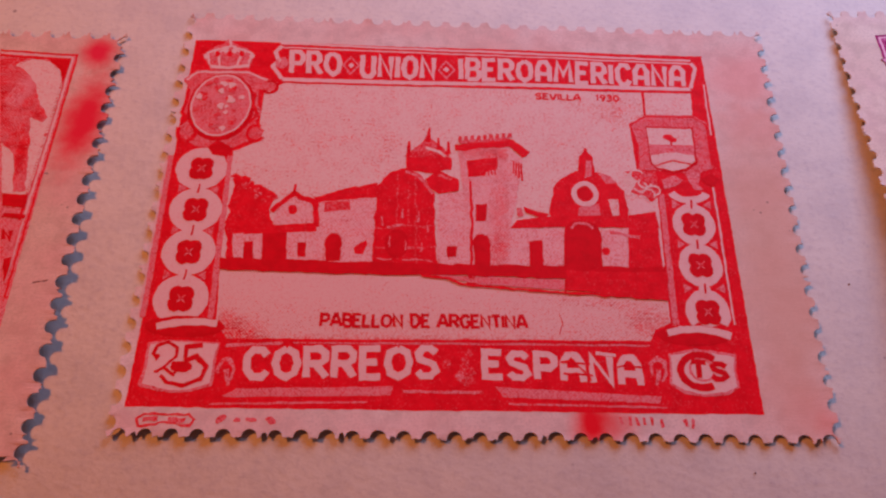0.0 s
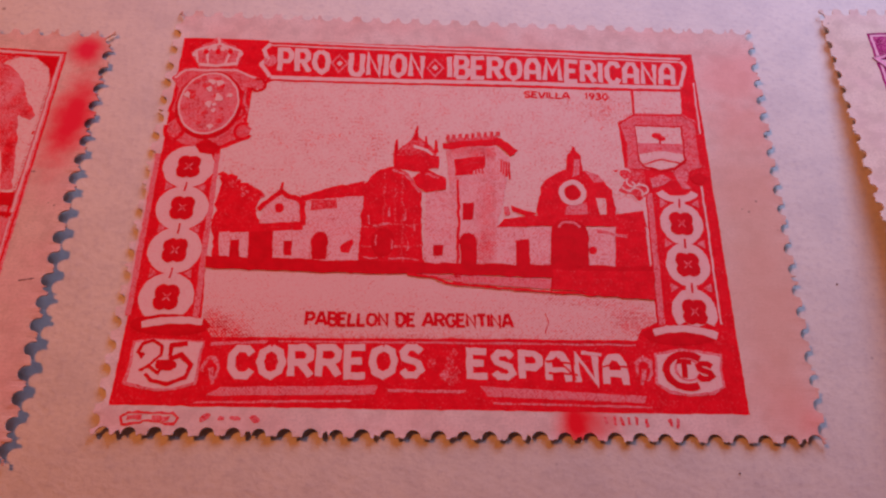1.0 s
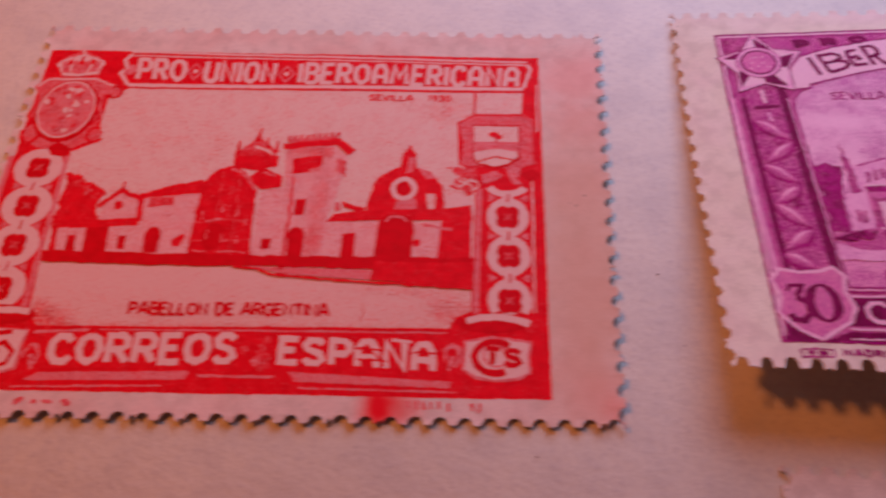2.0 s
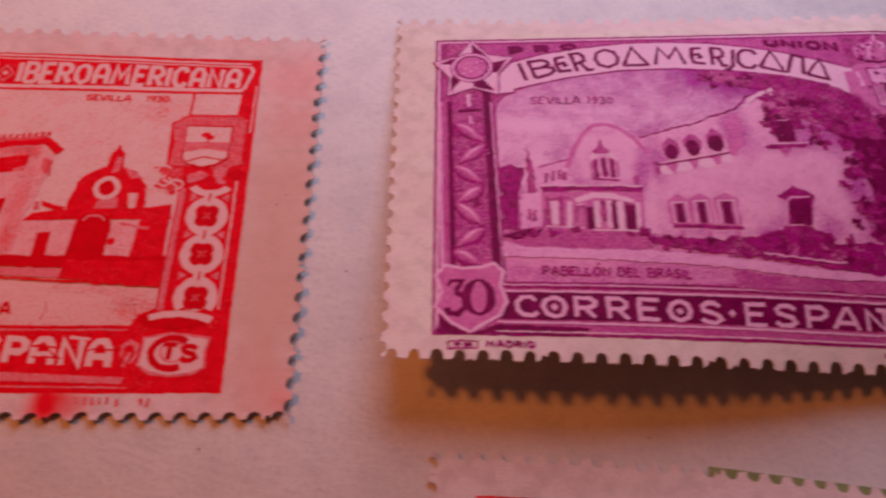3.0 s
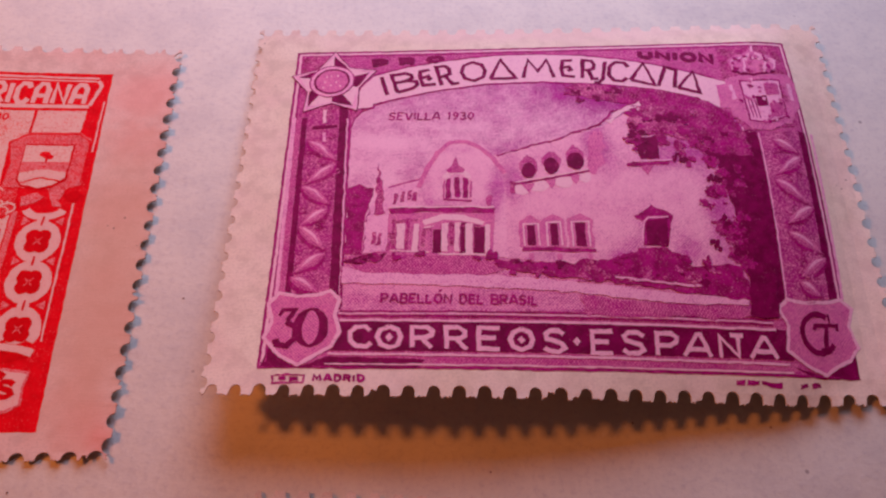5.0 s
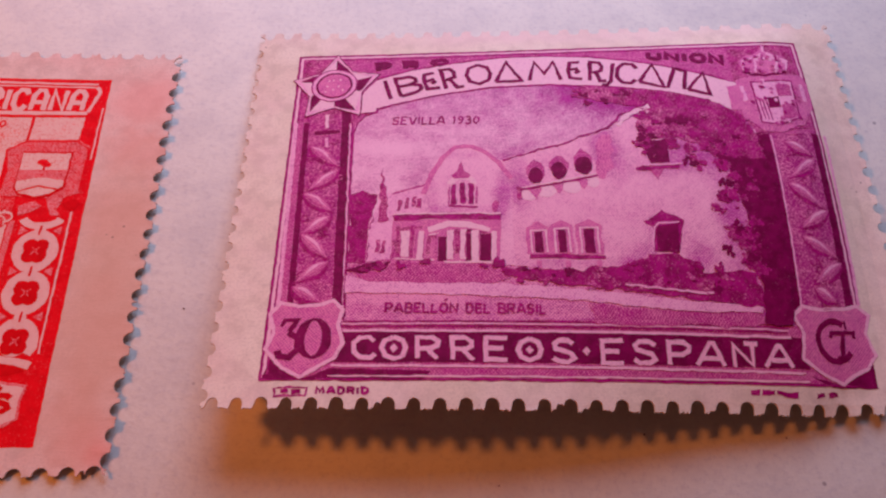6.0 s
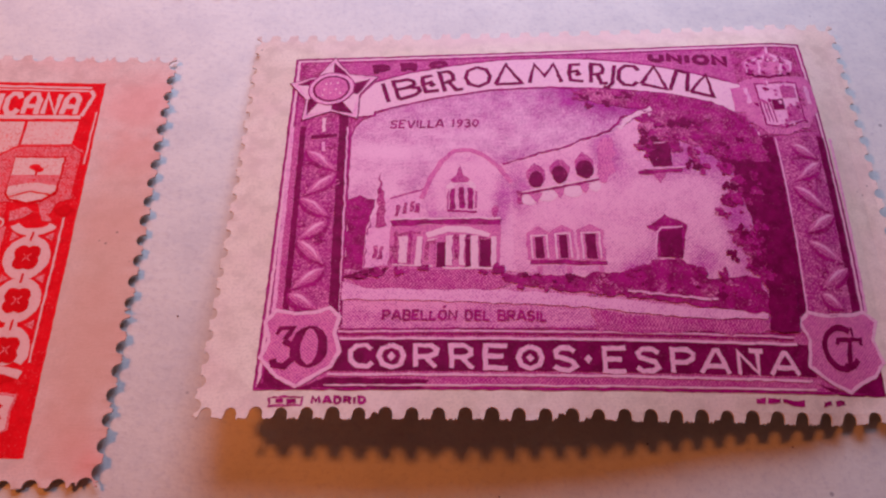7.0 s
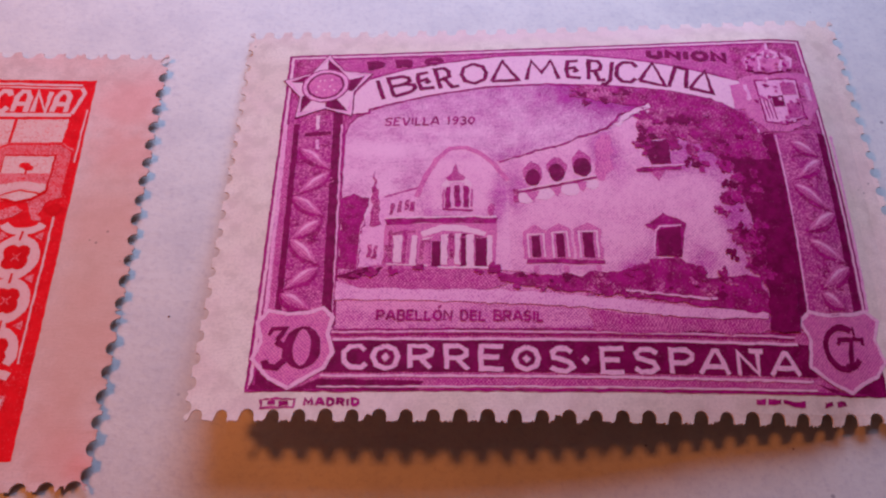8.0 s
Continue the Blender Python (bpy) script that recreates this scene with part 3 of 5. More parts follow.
red("cartouche_drop", [((2.11, 17.08), (2.77, 17.63), (3.72, 17.13), (3.44, 16.43), (2.47, 16.57))], 4, red_heavy)

# side columns: rules, chain rings with four-leaved flowers
for a, b, wd in (((-0.16, 16.44), (-0.01, 5.29), 0.34), ((-0.42, 16.44), (-0.25, 5.53), 0.09), ((3.64, 16.56), (3.94, 5.22), 0.34), ((3.95, 16.70), (4.33, 5.23), 0.08)):
    red("column_rule", line((a, b), wd), 3, red_soft if wd > 0.3 else red_bare)
for a, b, wd in (((31.74, 14.39), (31.58, 5.35), 0.36), ((31.29, 14.67), (31.22, 5.49), 0.09), ((35.27, 15.13), (35.16, 5.45), 0.12), ((35.81, 23.47), (35.71, 19.16), 0.10)):
    red("column_rule", line((a, b), wd), 3, red_bare if wd < 0.3 else red_soft)


def chain_ring(c, ru, rv, open_below=False):
    n = 26
    if open_below:
        red("chain_ring", arc(c, ru - 0.26, rv - 0.28, -40, 220, 0.54, 20), 3, red_bare)
    else:
        red("chain_ring", ring(c, ru - 0.26, rv - 0.28, 0.54, n), 3, red_bare)
    red("ring_field", [oval(c, ru - 0.5, rv - 0.52, n)], 2, red_bare)
    petals = []
    for a in (45, 135, 225, 315):
        petals.append(oval((c[0] + 0.40 * math.cos(radians(a)), c[1] + 0.44 * math.sin(radians(a))), 0.48, 0.52, 12))
    flower = red("ring_flower", petals, 4, red_heavy)
    for a in (45, 135, 225, 315):
        x, y = math.cos(radians(a)), math.sin(radians(a))
        red("flower_vein", line(((c[0] + 0.06 * x, c[1] + 0.06 * y), (c[0] + 0.34 * x, c[1] + 0.36 * y)), (0.10, 0.04)), 6, red_dim, under=flower)


left_rings = [(1.93, 15.52), (1.99, 12.51), (2.02, 9.57), (2.03, 6.50)]
right_rings = [(33.60, 12.23), (33.64, 9.36), (33.66, 6.22)]
for c in left_rings:
    chain_ring(c, 1.62, 1.58)
for i, c in enumerate(right_rings):
    chain_ring(c, 1.36, 1.50, i == 2)
red("chain_ring", arc((33.56, 14.65), 1.15, 0.62, -170, -10, 0.50), 3, red_bare)
for a, b in list(zip(left_rings, left_rings[1:])) + [((33.63, 15.17), right_rings[0])] + list(zip(right_rings, right_rings[1:])):
    m = between(a, b, 0.5)
    red("chain_link", [oval(m, 0.34, 0.55, 12)], 5, red_bare)
    red("chain_link", line(((m[0], m[1] - 0.34), (m[0] + 0.04, m[1] + 0.34)), 0.13), 6, red_heavy)
    for side in (-1, 1):
        red("chain_spandrel", [[(m[0] + side * 1.25, m[1] - 0.3), (m[0] + side * 0.75, m[1]), (m[0] + side * 1.25, m[1] + 0.3)]], 4, red_dim)

# Argentine arms on a framed tablet
red("arms_frame", [((30.16, 19.95), (31.38, 20.74), (34.68, 20.77), (35.54, 20.18), (35.41, 18.69), (35.48, 16.53), (34.39, 16.06), (30.45, 16.29), (30.38, 16.73), (30.53, 18.17))], 4, red_mid)
red("arms_frame_edge", line(((30.27, 19.86), (31.36, 20.60), (34.66, 20.62), (35.47, 19.99), (35.41, 16.62)), 0.12), 5, red_solid)
red("arms_frame_edge", line(((30.20, 19.90), (30.56, 18.17), (30.46, 16.38)), 0.16), 5, red_solid)
red("arms_field", [((31.27, 19.75), (34.55, 19.77), (34.46, 16.86), (33.65, 16.21), (32.68, 16.05), (31.58, 16.33), (31.25, 16.76))], 5, red_heavy)
red("arms_field", [((31.33, 19.62), (34.41, 19.63), (34.33, 17.03), (33.57, 16.43), (32.71, 16.23), (31.71, 16.46), (31.38, 16.89))], 6, red_sky)
red("arms_band", [((31.34, 18.28), (34.39, 18.29), (34.35, 17.48), (32.89, 17.70), (31.40, 17.39))], 7, red_soft)
red("arms_cap", [oval((32.73, 18.92), 0.36, 0.24, 10), oval((33.01, 18.70), 0.3, 0.2, 10)], 7, red_solid)
red("arms_staff", line(((32.88, 18.61), (32.86, 17.79)), 0.12), 7, red_solid)
red("arms_clasp_band", [((31.37, 17.12), (32.86, 17.52), (34.34, 17.12), (34.15, 16.85), (32.82, 17.16), (31.48, 16.77))], 8, red_bare)
red("arms_curve", line(((31.61, 16.59), (32.80, 17.03), (34.06, 16.76)), 0.10), 8, red_solid)
red("ribbon_swag", [((31.87, 15.55), (32.85, 15.84), (33.29, 15.51), (32.75, 15.06), (32.01, 14.78))], 5, red_dim)
red("ribbon_swag", [((33.51, 16.03), (34.59, 16.15), (34.30, 15.19), (34.62, 14.77), (33.96, 14.83))], 5, red_dim)
red("ribbon_scroll", [((34.52, 15.63), (35.26, 16.09), (35.73, 15.66), (35.26, 15.04), (34.84, 15.29))], 6, red_heavy)
red("acanthus", [((29.59, 16.05), (30.64, 16.30), (31.48, 16.06), (31.59, 15.02), (31.64, 14.17), (30.93, 13.82), (30.54, 14.35), (29.81, 14.46), (30.27, 15.33))], 4, red_rough, rough=0.2)
for k in range(6):
    c = between((29.95, 15.84), (31.21, 14.37), k / 5)
    red("acanthus_leaf", arc((c[0] + 0.3 * (-1) ** k, c[1]), 0.42, 0.38, 20 + 60 * k, 230 + 60 * k, 0.12, 9), 5, red_sky)
red("tree_gap", [((29.37, 13.69), (30.22, 14.05), (31.12, 13.49), (30.77, 12.98), (29.90, 12.79), (29.32, 13.19))], 5, red_bare, rough=0.2)

# value tablets
red("tablet_rim", [oval(between((0.43, 4.67), (4.64, 4.88), 0.5), 2.35, 0.66, 24)], 4, red_heavy)
red("tablet_rim_light", line(((0.90, 4.75), (1.62, 4.93), (2.58, 5.06), (3.56, 5.07), (4.40, 4.98)), 0.42), 5, red_bare)
red("value_tablet", [((0.59, 3.75), (1.79, 3.94), (4.72, 3.81), (4.61, 2.70), (4.63, 1.25), (3.54, 0.91), (2.30, 0.80), (0.48, 1.19), (0.66, 2.64))], 5, red_dim)
red("value_tablet", [((0.74, 3.65), (1.80, 3.84), (4.60, 3.71), (4.46, 2.63), (4.48, 1.38), (3.46, 1.04), (2.34, 0.96), (0.71, 1.33), (0.83, 2.58))], 6, red_bare)
two = line(((1.39, 3.05), (1.26, 2.85), (1.03, 3.11), (1.20, 3.59), (1.75, 3.80), (2.31, 3.47), (2.34, 2.93), (1.85, 2.39), (1.41, 1.99)), (0.24, 0.15)) + line(((1.28, 1.99), (1.75, 2.26), (2.38, 1.87), (2.63, 2.27), (2.20, 2.59)), (0.15, 0.26))
red("numeral_two", two, 8, red_heavy)
five = line(((3.77, 3.63), (2.89, 3.51), (2.86, 2.87)), (0.34, 0.22)) + line(((2.83, 2.67), (3.49, 2.95), (4.15, 2.36), (3.94, 1.63), (3.02, 1.23), (2.08, 1.41), (1.63, 1.80)), (0.34, 0.17))
red("numeral_five", five, 8, red_heavy)
red("numeral_five", [oval((2.75, 2.34), 0.62, 0.34, 12)], 8, red_heavy)
red("tablet_rim", [oval(between((30.26, 4.61), (34.90, 4.83), 0.5), 2.2, 0.64, 24)], 4, red_heavy)
red("tablet_rim_light", line(((31.04, 4.84), (31.85, 5.07), (33.05, 5.12), (34.06, 4.96), (34.84, 4.69)), 0.44), 5, red_bare)
red("value_tablet", [((30.92, 3.57), (32.55, 3.91), (34.97, 3.56), (34.78, 2.62), (34.88, 1.57), (34.15, 1.13), (32.81, 1.01), (31.58, 1.16), (30.79, 1.72), (30.92, 2.74))], 5, red_dim)
red("value_tablet", [((31.03, 3.43), (32.53, 3.77), (34.81, 3.42), (34.65, 2.62), (34.73, 1.64), (34.11, 1.30), (32.83, 1.15), (31.67, 1.33), (30.93, 1.79), (31.05, 2.74))], 6, red_bare)
red("letter_c", arc((32.73, 2.53), 1.22, 1.0, 45, 300, 0.42, 22), 8, red_heavy)
red("letter_c", arc((32.80, 2.60), 0.72, 0.66, 0, 360, 0.16, 18), 7, red_soft)
lettering("letter_ts", "TS", (32.11, 2.14), (34.22, 2.04), (34.26, 2.96), (32.17, 3.10), 0.34, RED, 8, red_heavy, red_stamp, 0.2)

# CORREOS ESPANA band
lettering("band_letter", "CORREOS", (6.37, 1.76), (17.31, 1.98), (17.29, 3.70), (6.26, 3.43), 0.42, RED, 3, red_bare, red_stamp, 0.17)
lettering("band_letter", [*"ESP", "round_A", "N", "round_A"], (19.98, 2.01), (29.20, 1.63), (29.17, 3.26), (19.93, 3.50), 0.40, RED, 3, red_bare, red_stamp, 0.2)
red("band_tilde", line(((26.59, 3.54), (27.78, 3.42)), 0.2), 3, red_bare)
for a, b in (((24.5, 2.95), (26.2, 2.88)), ((24.6, 2.25), (26.3, 2.18)), ((27.8, 2.72), (29.3, 2.66)), ((25.1, 3.2), (26.2, 1.9))):
    red("worn_streak", line((a, b), 0.11), 5, red_solid, rough=0.12)
for c, side in (((5.26, 2.21), 1), ((30.20, 2.56), -1)):
    red("band_ornament", arc(c, 0.42, 0.7, -70, 200, 0.24, 12) + line((c, (c[0] + 0.2 * side, c[1] - 1.0)), 0.2), 3, red_dim, rough=0.15)
for k in range(9):
    c = quad((17.77, 1.55), (19.39, 1.57), (19.41, 3.77), (17.75, 3.74), rng.random(), rng.random())
    red("fleuron", [[(c[0] + rng.uniform(0.15, 0.4) * math.cos(a), c[1] + rng.uniform(0.15, 0.4) * math.sin(a)) for a in [j * 1.047 for j in range(6)]]], 3, red_rough, rough=0.2)
red("fleuron", [oval((18.61, 2.06), 0.3, 0.3, 8)], 4, red_dim, rough=0.2)
red("band_bar", [((5.97, 1.10), (14.81, 1.38), (14.64, 0.85), (5.22, 0.61))], 3, red_soft)
red("band_bar", [((20.62, 1.39), (30.18, 0.98), (30.07, 0.59), (21.12, 0.80))], 3, red_soft)
for a, b, wd in (((4.64, 0.22), (13.38, 0.45), 0.09), ((15.33, 1.06), (19.84, 1.08), 0.16), ((21.37, 0.42), (30.43, 0.33), 0.09), ((5.07, 3.65), (8.29, 3.87), 0.16), ((8.94, 3.91), (29.86, 4.04), 0.10), ((5.08, 3.99), (29.88, 4.25), 0.07)):
    red("band_rule", line((a, b), wd), 3, red_dim)
red("band_shade", line(((5.02, 3.99), (29.95, 4.25)), 0.18), 4, red_solid)
red("imprint_scroll", line(((0.75, -0.62), (1.1, -0.42), (2.0, -0.40), (2.9, -0.44), (3.6, -0.42), (3.95, -0.66), (3.7, -1.0), (2.9, -0.92), (2.3, -0.84), (1.6, -0.98), (0.9, -1.02)), 0.13, True), 2, red_rough, rough=0.12)
for a, b in (((1.05, -0.72), (1.95, -0.66)), ((2.45, -0.68), (3.45, -0.70))):
    red("imprint_mark", line((a, b), 0.24), 3, red_mid, rough=0.16)
for c, wide in ((5.35, 0.26), (6.2, 0.16), (7.0, 0.34), (8.1, 0.36)):
    red("imprint_mark", [oval((c, -0.62), wide, 0.2, 9)], 2, red_mid, rough=0.2)
for c in (27.75, 28.2, 28.62, 29.05, 29.5, 30.05, 31.4, 31.8):
    red("imprint_mark", line(((c, -0.24 - 0.02 * (c - 28)), (c + 0.06, -0.72 - 0.02 * (c - 28))), 0.17), 2, red_mid, rough=0.14)

# the pavilion
red("tree", [((4.46, 8.72), (4.02, 11.01), (4.10, 14.74), (4.78, 15.01), (5.21, 14.44), (6.09, 14.30), (6.95, 13.58), (6.69, 12.67), (6.96, 11.48), (7.04, 8.77))], 4, red_solid, rough=0.25)
tufts = random.Random(5)
for k in range(26):
    c = between((4.15, 14.7), (6.9, 13.4), k / 25)
    size = tufts.uniform(0.14, 0.34)
    c = (c[0] + tufts.uniform(-0.2, 0.2), c[1] + tufts.uniform(-0.5, 0.45))
    red("foliage", [[(c[0] + size * tufts.uniform(0.5, 1.2) * math.cos(j * 0.9), c[1] + size * tufts.uniform(0.5, 1.1) * math.sin(j * 0.9)) for j in range(7)]], 4.2 + 0.05 * k, tufts.choice((red_solid, red_solid, red_rough, red_mid)), rough=0.15)
red("gable_wall", [((6.88, 11.55), (7.12, 12.68), (8.02, 13.69), (9.21, 13.14), (9.48, 11.62))], 5, red_wall, rough=0.10)
red("gable_roof", line(((6.78, 12.51), (7.54, 13.43), (8.07, 13.85), (8.68, 13.46), (9.41, 13.23), (9.64, 11.38)), 0.36), 6, red_solid, rough=0.12)
red("gable_finial", line(((8.05, 13.69), (8.08, 14.52)), (0.3, 0.12)), 6, red_solid)
red("gable_window", [oval((8.04, 12.67), 0.30, 0.34, 12)], 6, red_solid)
red("porch_roof", [((5.09, 11.35), (9.61, 11.74), (9.66, 11.15), (5.15, 10.84))], 6, red_solid)
red("side_wall", [((4.52, 10.86), (6.39, 10.99), (6.67, 9.07), (4.76, 9.02))], 5, red_wall, rough=0.10)
red("side_wall", [((7.83, 11.18), (9.65, 11.23), (9.55, 9.05), (7.77, 9.02))], 5, red_wall, rough=0.10)
red("dark_doorway", [((6.32, 10.99), (7.83, 11.18), (8.00, 8.79), (6.50, 8.76))], 6, red_heavy)
red("window_opening", [((5.28, 10.34), (5.83, 10.39), (5.97, 9.20), (5.35, 9.19))], 6, red_heavy)
red("window_opening", [((8.54, 10.34), (9.06, 10.39), (9.14, 9.39), (8.63, 9.38))], 6, red_heavy)
red("nave_wall", [((9.53, 13.56), (13.26, 13.67), (13.20, 9.10), (9.56, 9.02))], 5, red_wall, rough=0.10)
red("nave_roof", [((9.32, 13.56), (11.28, 14.28), (13.29, 14.71), (13.33, 13.67), (10.91, 13.40), (9.49, 13.23))], 6, red_solid, rough=0.1)
red("eave_shadow", [((9.99, 13.25), (11.62, 13.37), (11.66, 12.72), (10.04, 12.52))], 6, red_rough)
red("arched_door", [oval((10.77, 10.31), 0.55, 0.75, 14), ((10.28, 10.38), (11.25, 10.40), (11.26, 9.17), (10.37, 9.15))], 6, red_heavy)
red("window_opening", [((12.04, 10.11), (12.77, 10.63), (12.86, 10.28), (12.62, 9.66), (12.13, 9.65))], 6, red_solid)
red("portal_block", [((13.16, 8.60), (13.29, 14.50), (14.05, 15.58), (15.14, 16.00), (16.08, 15.43), (16.94, 13.98), (17.23, 8.69))], 6, red_solid, rough=0.12)
for a, b in (((14.61, 15.39), (14.67, 8.64)), ((15.70, 15.63), (15.94, 8.97)), ((15.26, 14.56), (15.34, 11.69)), ((13.33, 11.44), (17.12, 11.73)), ((13.36, 10.06), (17.14, 10.23))):
    red("portal_moulding", line((a, b), 0.10), 7, red_rough, rough=0.2)
red("portal_niche", [oval((14.68, 10.40), 0.75, 1.0, 14)], 8, red_heavy)
for a, top in ((14.95, 12.9), (15.95, 12.7), (16.2, 10.6), (14.2, 10.9), (15.25, 10.7), (16.6, 12.0), (13.7, 12.4)):
    red("portal_light", line(((a, top), (a + 0.04, top - 0.75)), (0.06, 0.13)), 8, red_dim, rough=0.16)
for a, b in (((13.5, 9.35), (14.4, 9.3)), ((15.1, 9.32), (16.9, 9.28)), ((14.0, 11.62), (15.2, 11.66))):
    red("portal_light", line((a, b), 0.09), 8, red_dim, rough=0.16)
red("portal_gleam", line(((15.00, 15.70), (15.97, 15.34), (16.87, 14.02)), (0.16, 0.26)), 8, red_dim, rough=0.12)
red("drum", [((15.07, 15.83), (15.04, 16.92), (15.85, 17.25), (18.09, 16.79), (18.02, 15.92), (16.63, 15.53))], 5, red_solid, rough=0.1)
red("cupola", [((15.12, 16.79), (15.54, 17.51), (16.13, 17.97), (16.42, 18.52), (16.88, 18.17), (17.49, 17.57), (17.94, 17.14), (17.95, 16.61))], 5, red_rough, rough=0.15)
red("cupola_gleam", line(((16.37, 17.53), (17.19, 17.29), (17.65, 16.87)), 0.2), 6, red_sky)
red("cupola_finial", line(((16.51, 17.98), (16.56, 19.16)), (0.36, 0.10)), 6, red_solid)
for c in ((15.25, 17.50), (15.18, 17.14), (17.19, 17.87), (17.87, 17.58)):
    red("pinnacle", line(((c[0], c[1] - 0.5), (c[0], c[1] + 0.5)), (0.3, 0.12)), 6, red_solid)
red("transept_roof", [((16.34, 15.10), (17.18, 15.81), (18.54, 15.16), (18.54, 14.31), (17.23, 14.03), (16.72, 14.43))], 7, red_solid)
red("roof_gleam", line(((17.22, 15.42), (18.10, 15.15)), 0.16), 8, red_dim)
red("link_wall", [((17.23, 13.98), (19.38, 14.46), (19.31, 9.12), (17.22, 9.07))], 5, red_wall, rough=0.10)
red("window_opening", [((17.80, 10.32), (18.40, 10.37), (18.40, 9.60), (17.81, 9.54))], 6, red_heavy)
red("tower", [((18.47, 17.60), (21.86, 17.89), (21.76, 9.09), (19.17, 9.04), (18.76, 14.66))], 6, red_tower)
red("tower_return", [((21.79, 17.80), (22.80, 16.72), (21.87, 11.85), (21.69, 9.09))], 7, red_wall, rough=0.10)
red("tower_cornice", line(((18.32, 17.59), (19.97, 17.83), (22.02, 18.07), (23.05, 17.12)), (0.50, 0.66)), 8, red_solid, rough=0.12)
red("tower_cornice_light", line(((18.54, 18.05), (20.36, 18.20), (21.96, 18.43)), 0.24), 8, red_mid)
for k in range(9):
    c = between((18.62, 18.32), (21.96, 18.70), k / 8)
    red("merlon", [[(c[0] - 0.14, c[1] - 0.2), (c[0] + 0.14, c[1] - 0.2), (c[0] + 0.1, c[1] + 0.16), (c[0] - 0.1, c[1] + 0.16)]], 8, red_rough)
red("belfry_opening", [((19.06, 16.60), (21.09, 16.93), (21.07, 16.01), (20.32, 15.77), (20.24, 15.47), (19.13, 15.35))], 8, red_solid)
for k in range(3):
    a = between((20.47, 15.99), (20.92, 16.09), k / 2)
    red("baluster", line((a, (a[0], a[1] - 0.5)), 0.1), 8, red_solid)
for k in range(4):
    a, b = between((22.17, 16.65), (22.65, 16.49), k / 3), between((22.14, 15.70), (22.68, 15.20), k / 3)
    red("belfry_louvre", line((a, b), 0.12), 8, red_solid)
red("window_opening", [((19.63, 13.34), (20.36, 13.40), (20.30, 12.17), (19.58, 12.11))], 8, red_heavy)
red("lamp_post", line(((19.31, 15.01), (19.37, 11.79), (19.28, 9.04)), 0.17), 9, red_solid, rough=0.1)
red("lamp_post_base", [((19.10, 8.73), (19.59, 8.74), (19.65, 7.69), (19.03, 7.68))], 9, red_heavy)
red("arched_door", [oval((19.96, 10.53), 0.55, 0.72, 14), ((19.46, 10.60), (20.52, 10.62), (20.50, 8.99), (19.52, 8.97))], 9.5, red_heavy)
red("wing_roof", [((21.76, 11.65), (22.28, 12.26), (23.88, 12.55), (31.18, 12.74), (31.37, 11.89), (25.29, 11.85))], 8, red_solid)
red("wing_roof_slope", [((22.68, 13.26), (23.54, 12.95), (24.33, 12.73), (23.87, 12.39), (22.81, 12.85))], 7, red_solid)
red("chimney", line(((22.38, 13.17), (22.51, 12.51)), 0.34), 7, red_mid)
red("wing_wall", [((21.83, 11.65), (25.46, 11.78), (25.29, 9.02), (21.75, 8.94))], 6, red_wall, rough=0.10)
red("window_opening", [((22.94, 10.76), (23.80, 10.90), (23.79, 9.06), (22.94, 9.04))], 7, red_heavy)
red("dome", [((24.31, 12.40), (24.54, 13.98), (24.81, 15.00), (25.52, 15.62), (26.44, 16.08), (27.78, 15.95), (28.78, 15.37), (29.30, 14.53), (29.47, 13.19), (29.40, 12.53))], 7, red_solid, rough=0.12)
red("dome_gleam", [((27.57, 16.03), (28.44, 15.71), (28.84, 15.20), (28.16, 15.10))], 8, red_dim)
red("lantern", [((26.36, 16.00), (26.52, 17.23), (27.01, 17.69), (27.43, 17.17), (27.48, 15.94), (27.01, 15.58))], 8, red_solid, rough=0.1)
red("lantern_gleam", [((27.03, 16.89), (27.36, 16.81), (27.24, 15.67), (26.78, 15.49))], 9, red_dim)
red("lantern_finial", line(((27.00, 17.51), (26.99, 17.87)), (0.3, 0.12)), 8, red_solid)
red("oculus", ring((26.73, 14.29), 0.72, 0.78, 0.36, 20), 9, red_bare)
red("oculus_pane", [oval((26.73, 14.29), 0.5, 0.55, 16)], 8, red_heavy)
red("oculus_wall", [((26.25, 13.27), (27.59, 13.56), (27.60, 12.73), (26.14, 12.69))], 9, red_soft)
red("dormer", [((28.21, 13.91), (28.87, 13.93), (28.84, 12.76), (28.40, 12.75), (28.31, 13.33))], 9, red_sky)
red("portal", [oval((26.34, 11.48), 1.15, 0.85, 18), ((25.19, 11.45), (27.57, 11.51), (27.42, 8.83), (25.03, 8.78))], 8.7, red_heavy)
red("portal_arch", arc((26.36, 11.64), 0.68, 0.5, 10, 170, 0.16, 12), 10, red_dim)
red("annex_wall", [((27.58, 11.59), (29.34, 11.88), (29.07, 9.10), (27.44, 9.07))], 9, red_wall, rough=0.10)
red("annex_moulding", line(((28.08, 11.52), (29.99, 11.17)), 0.2), 10, red_dim)
red("window_opening", [oval((27.75, 10.16), 0.26, 0.26, 10)], 10, red_solid)
red("dark_wing", [((29.43, 12.78), (31.22, 13.07), (31.24, 8.92), (29.05, 8.87))], 9.4, red_solid)
red("base_wall", [((3.95, 9.23), (9.82, 9.14), (17.26, 9.07), (31.34, 9.15), (31.31, 7.70), (25.07, 8.25), (19.17, 8.35), (12.63, 8.29), (4.02, 8.44))], 10, red_heavy, rough=0.12)
red("hedge_shadow", [((25.10, 8.78), (31.44, 8.77), (31.36, 6.99), (25.02, 7.50))], 11, red_solid, rough=0.12)
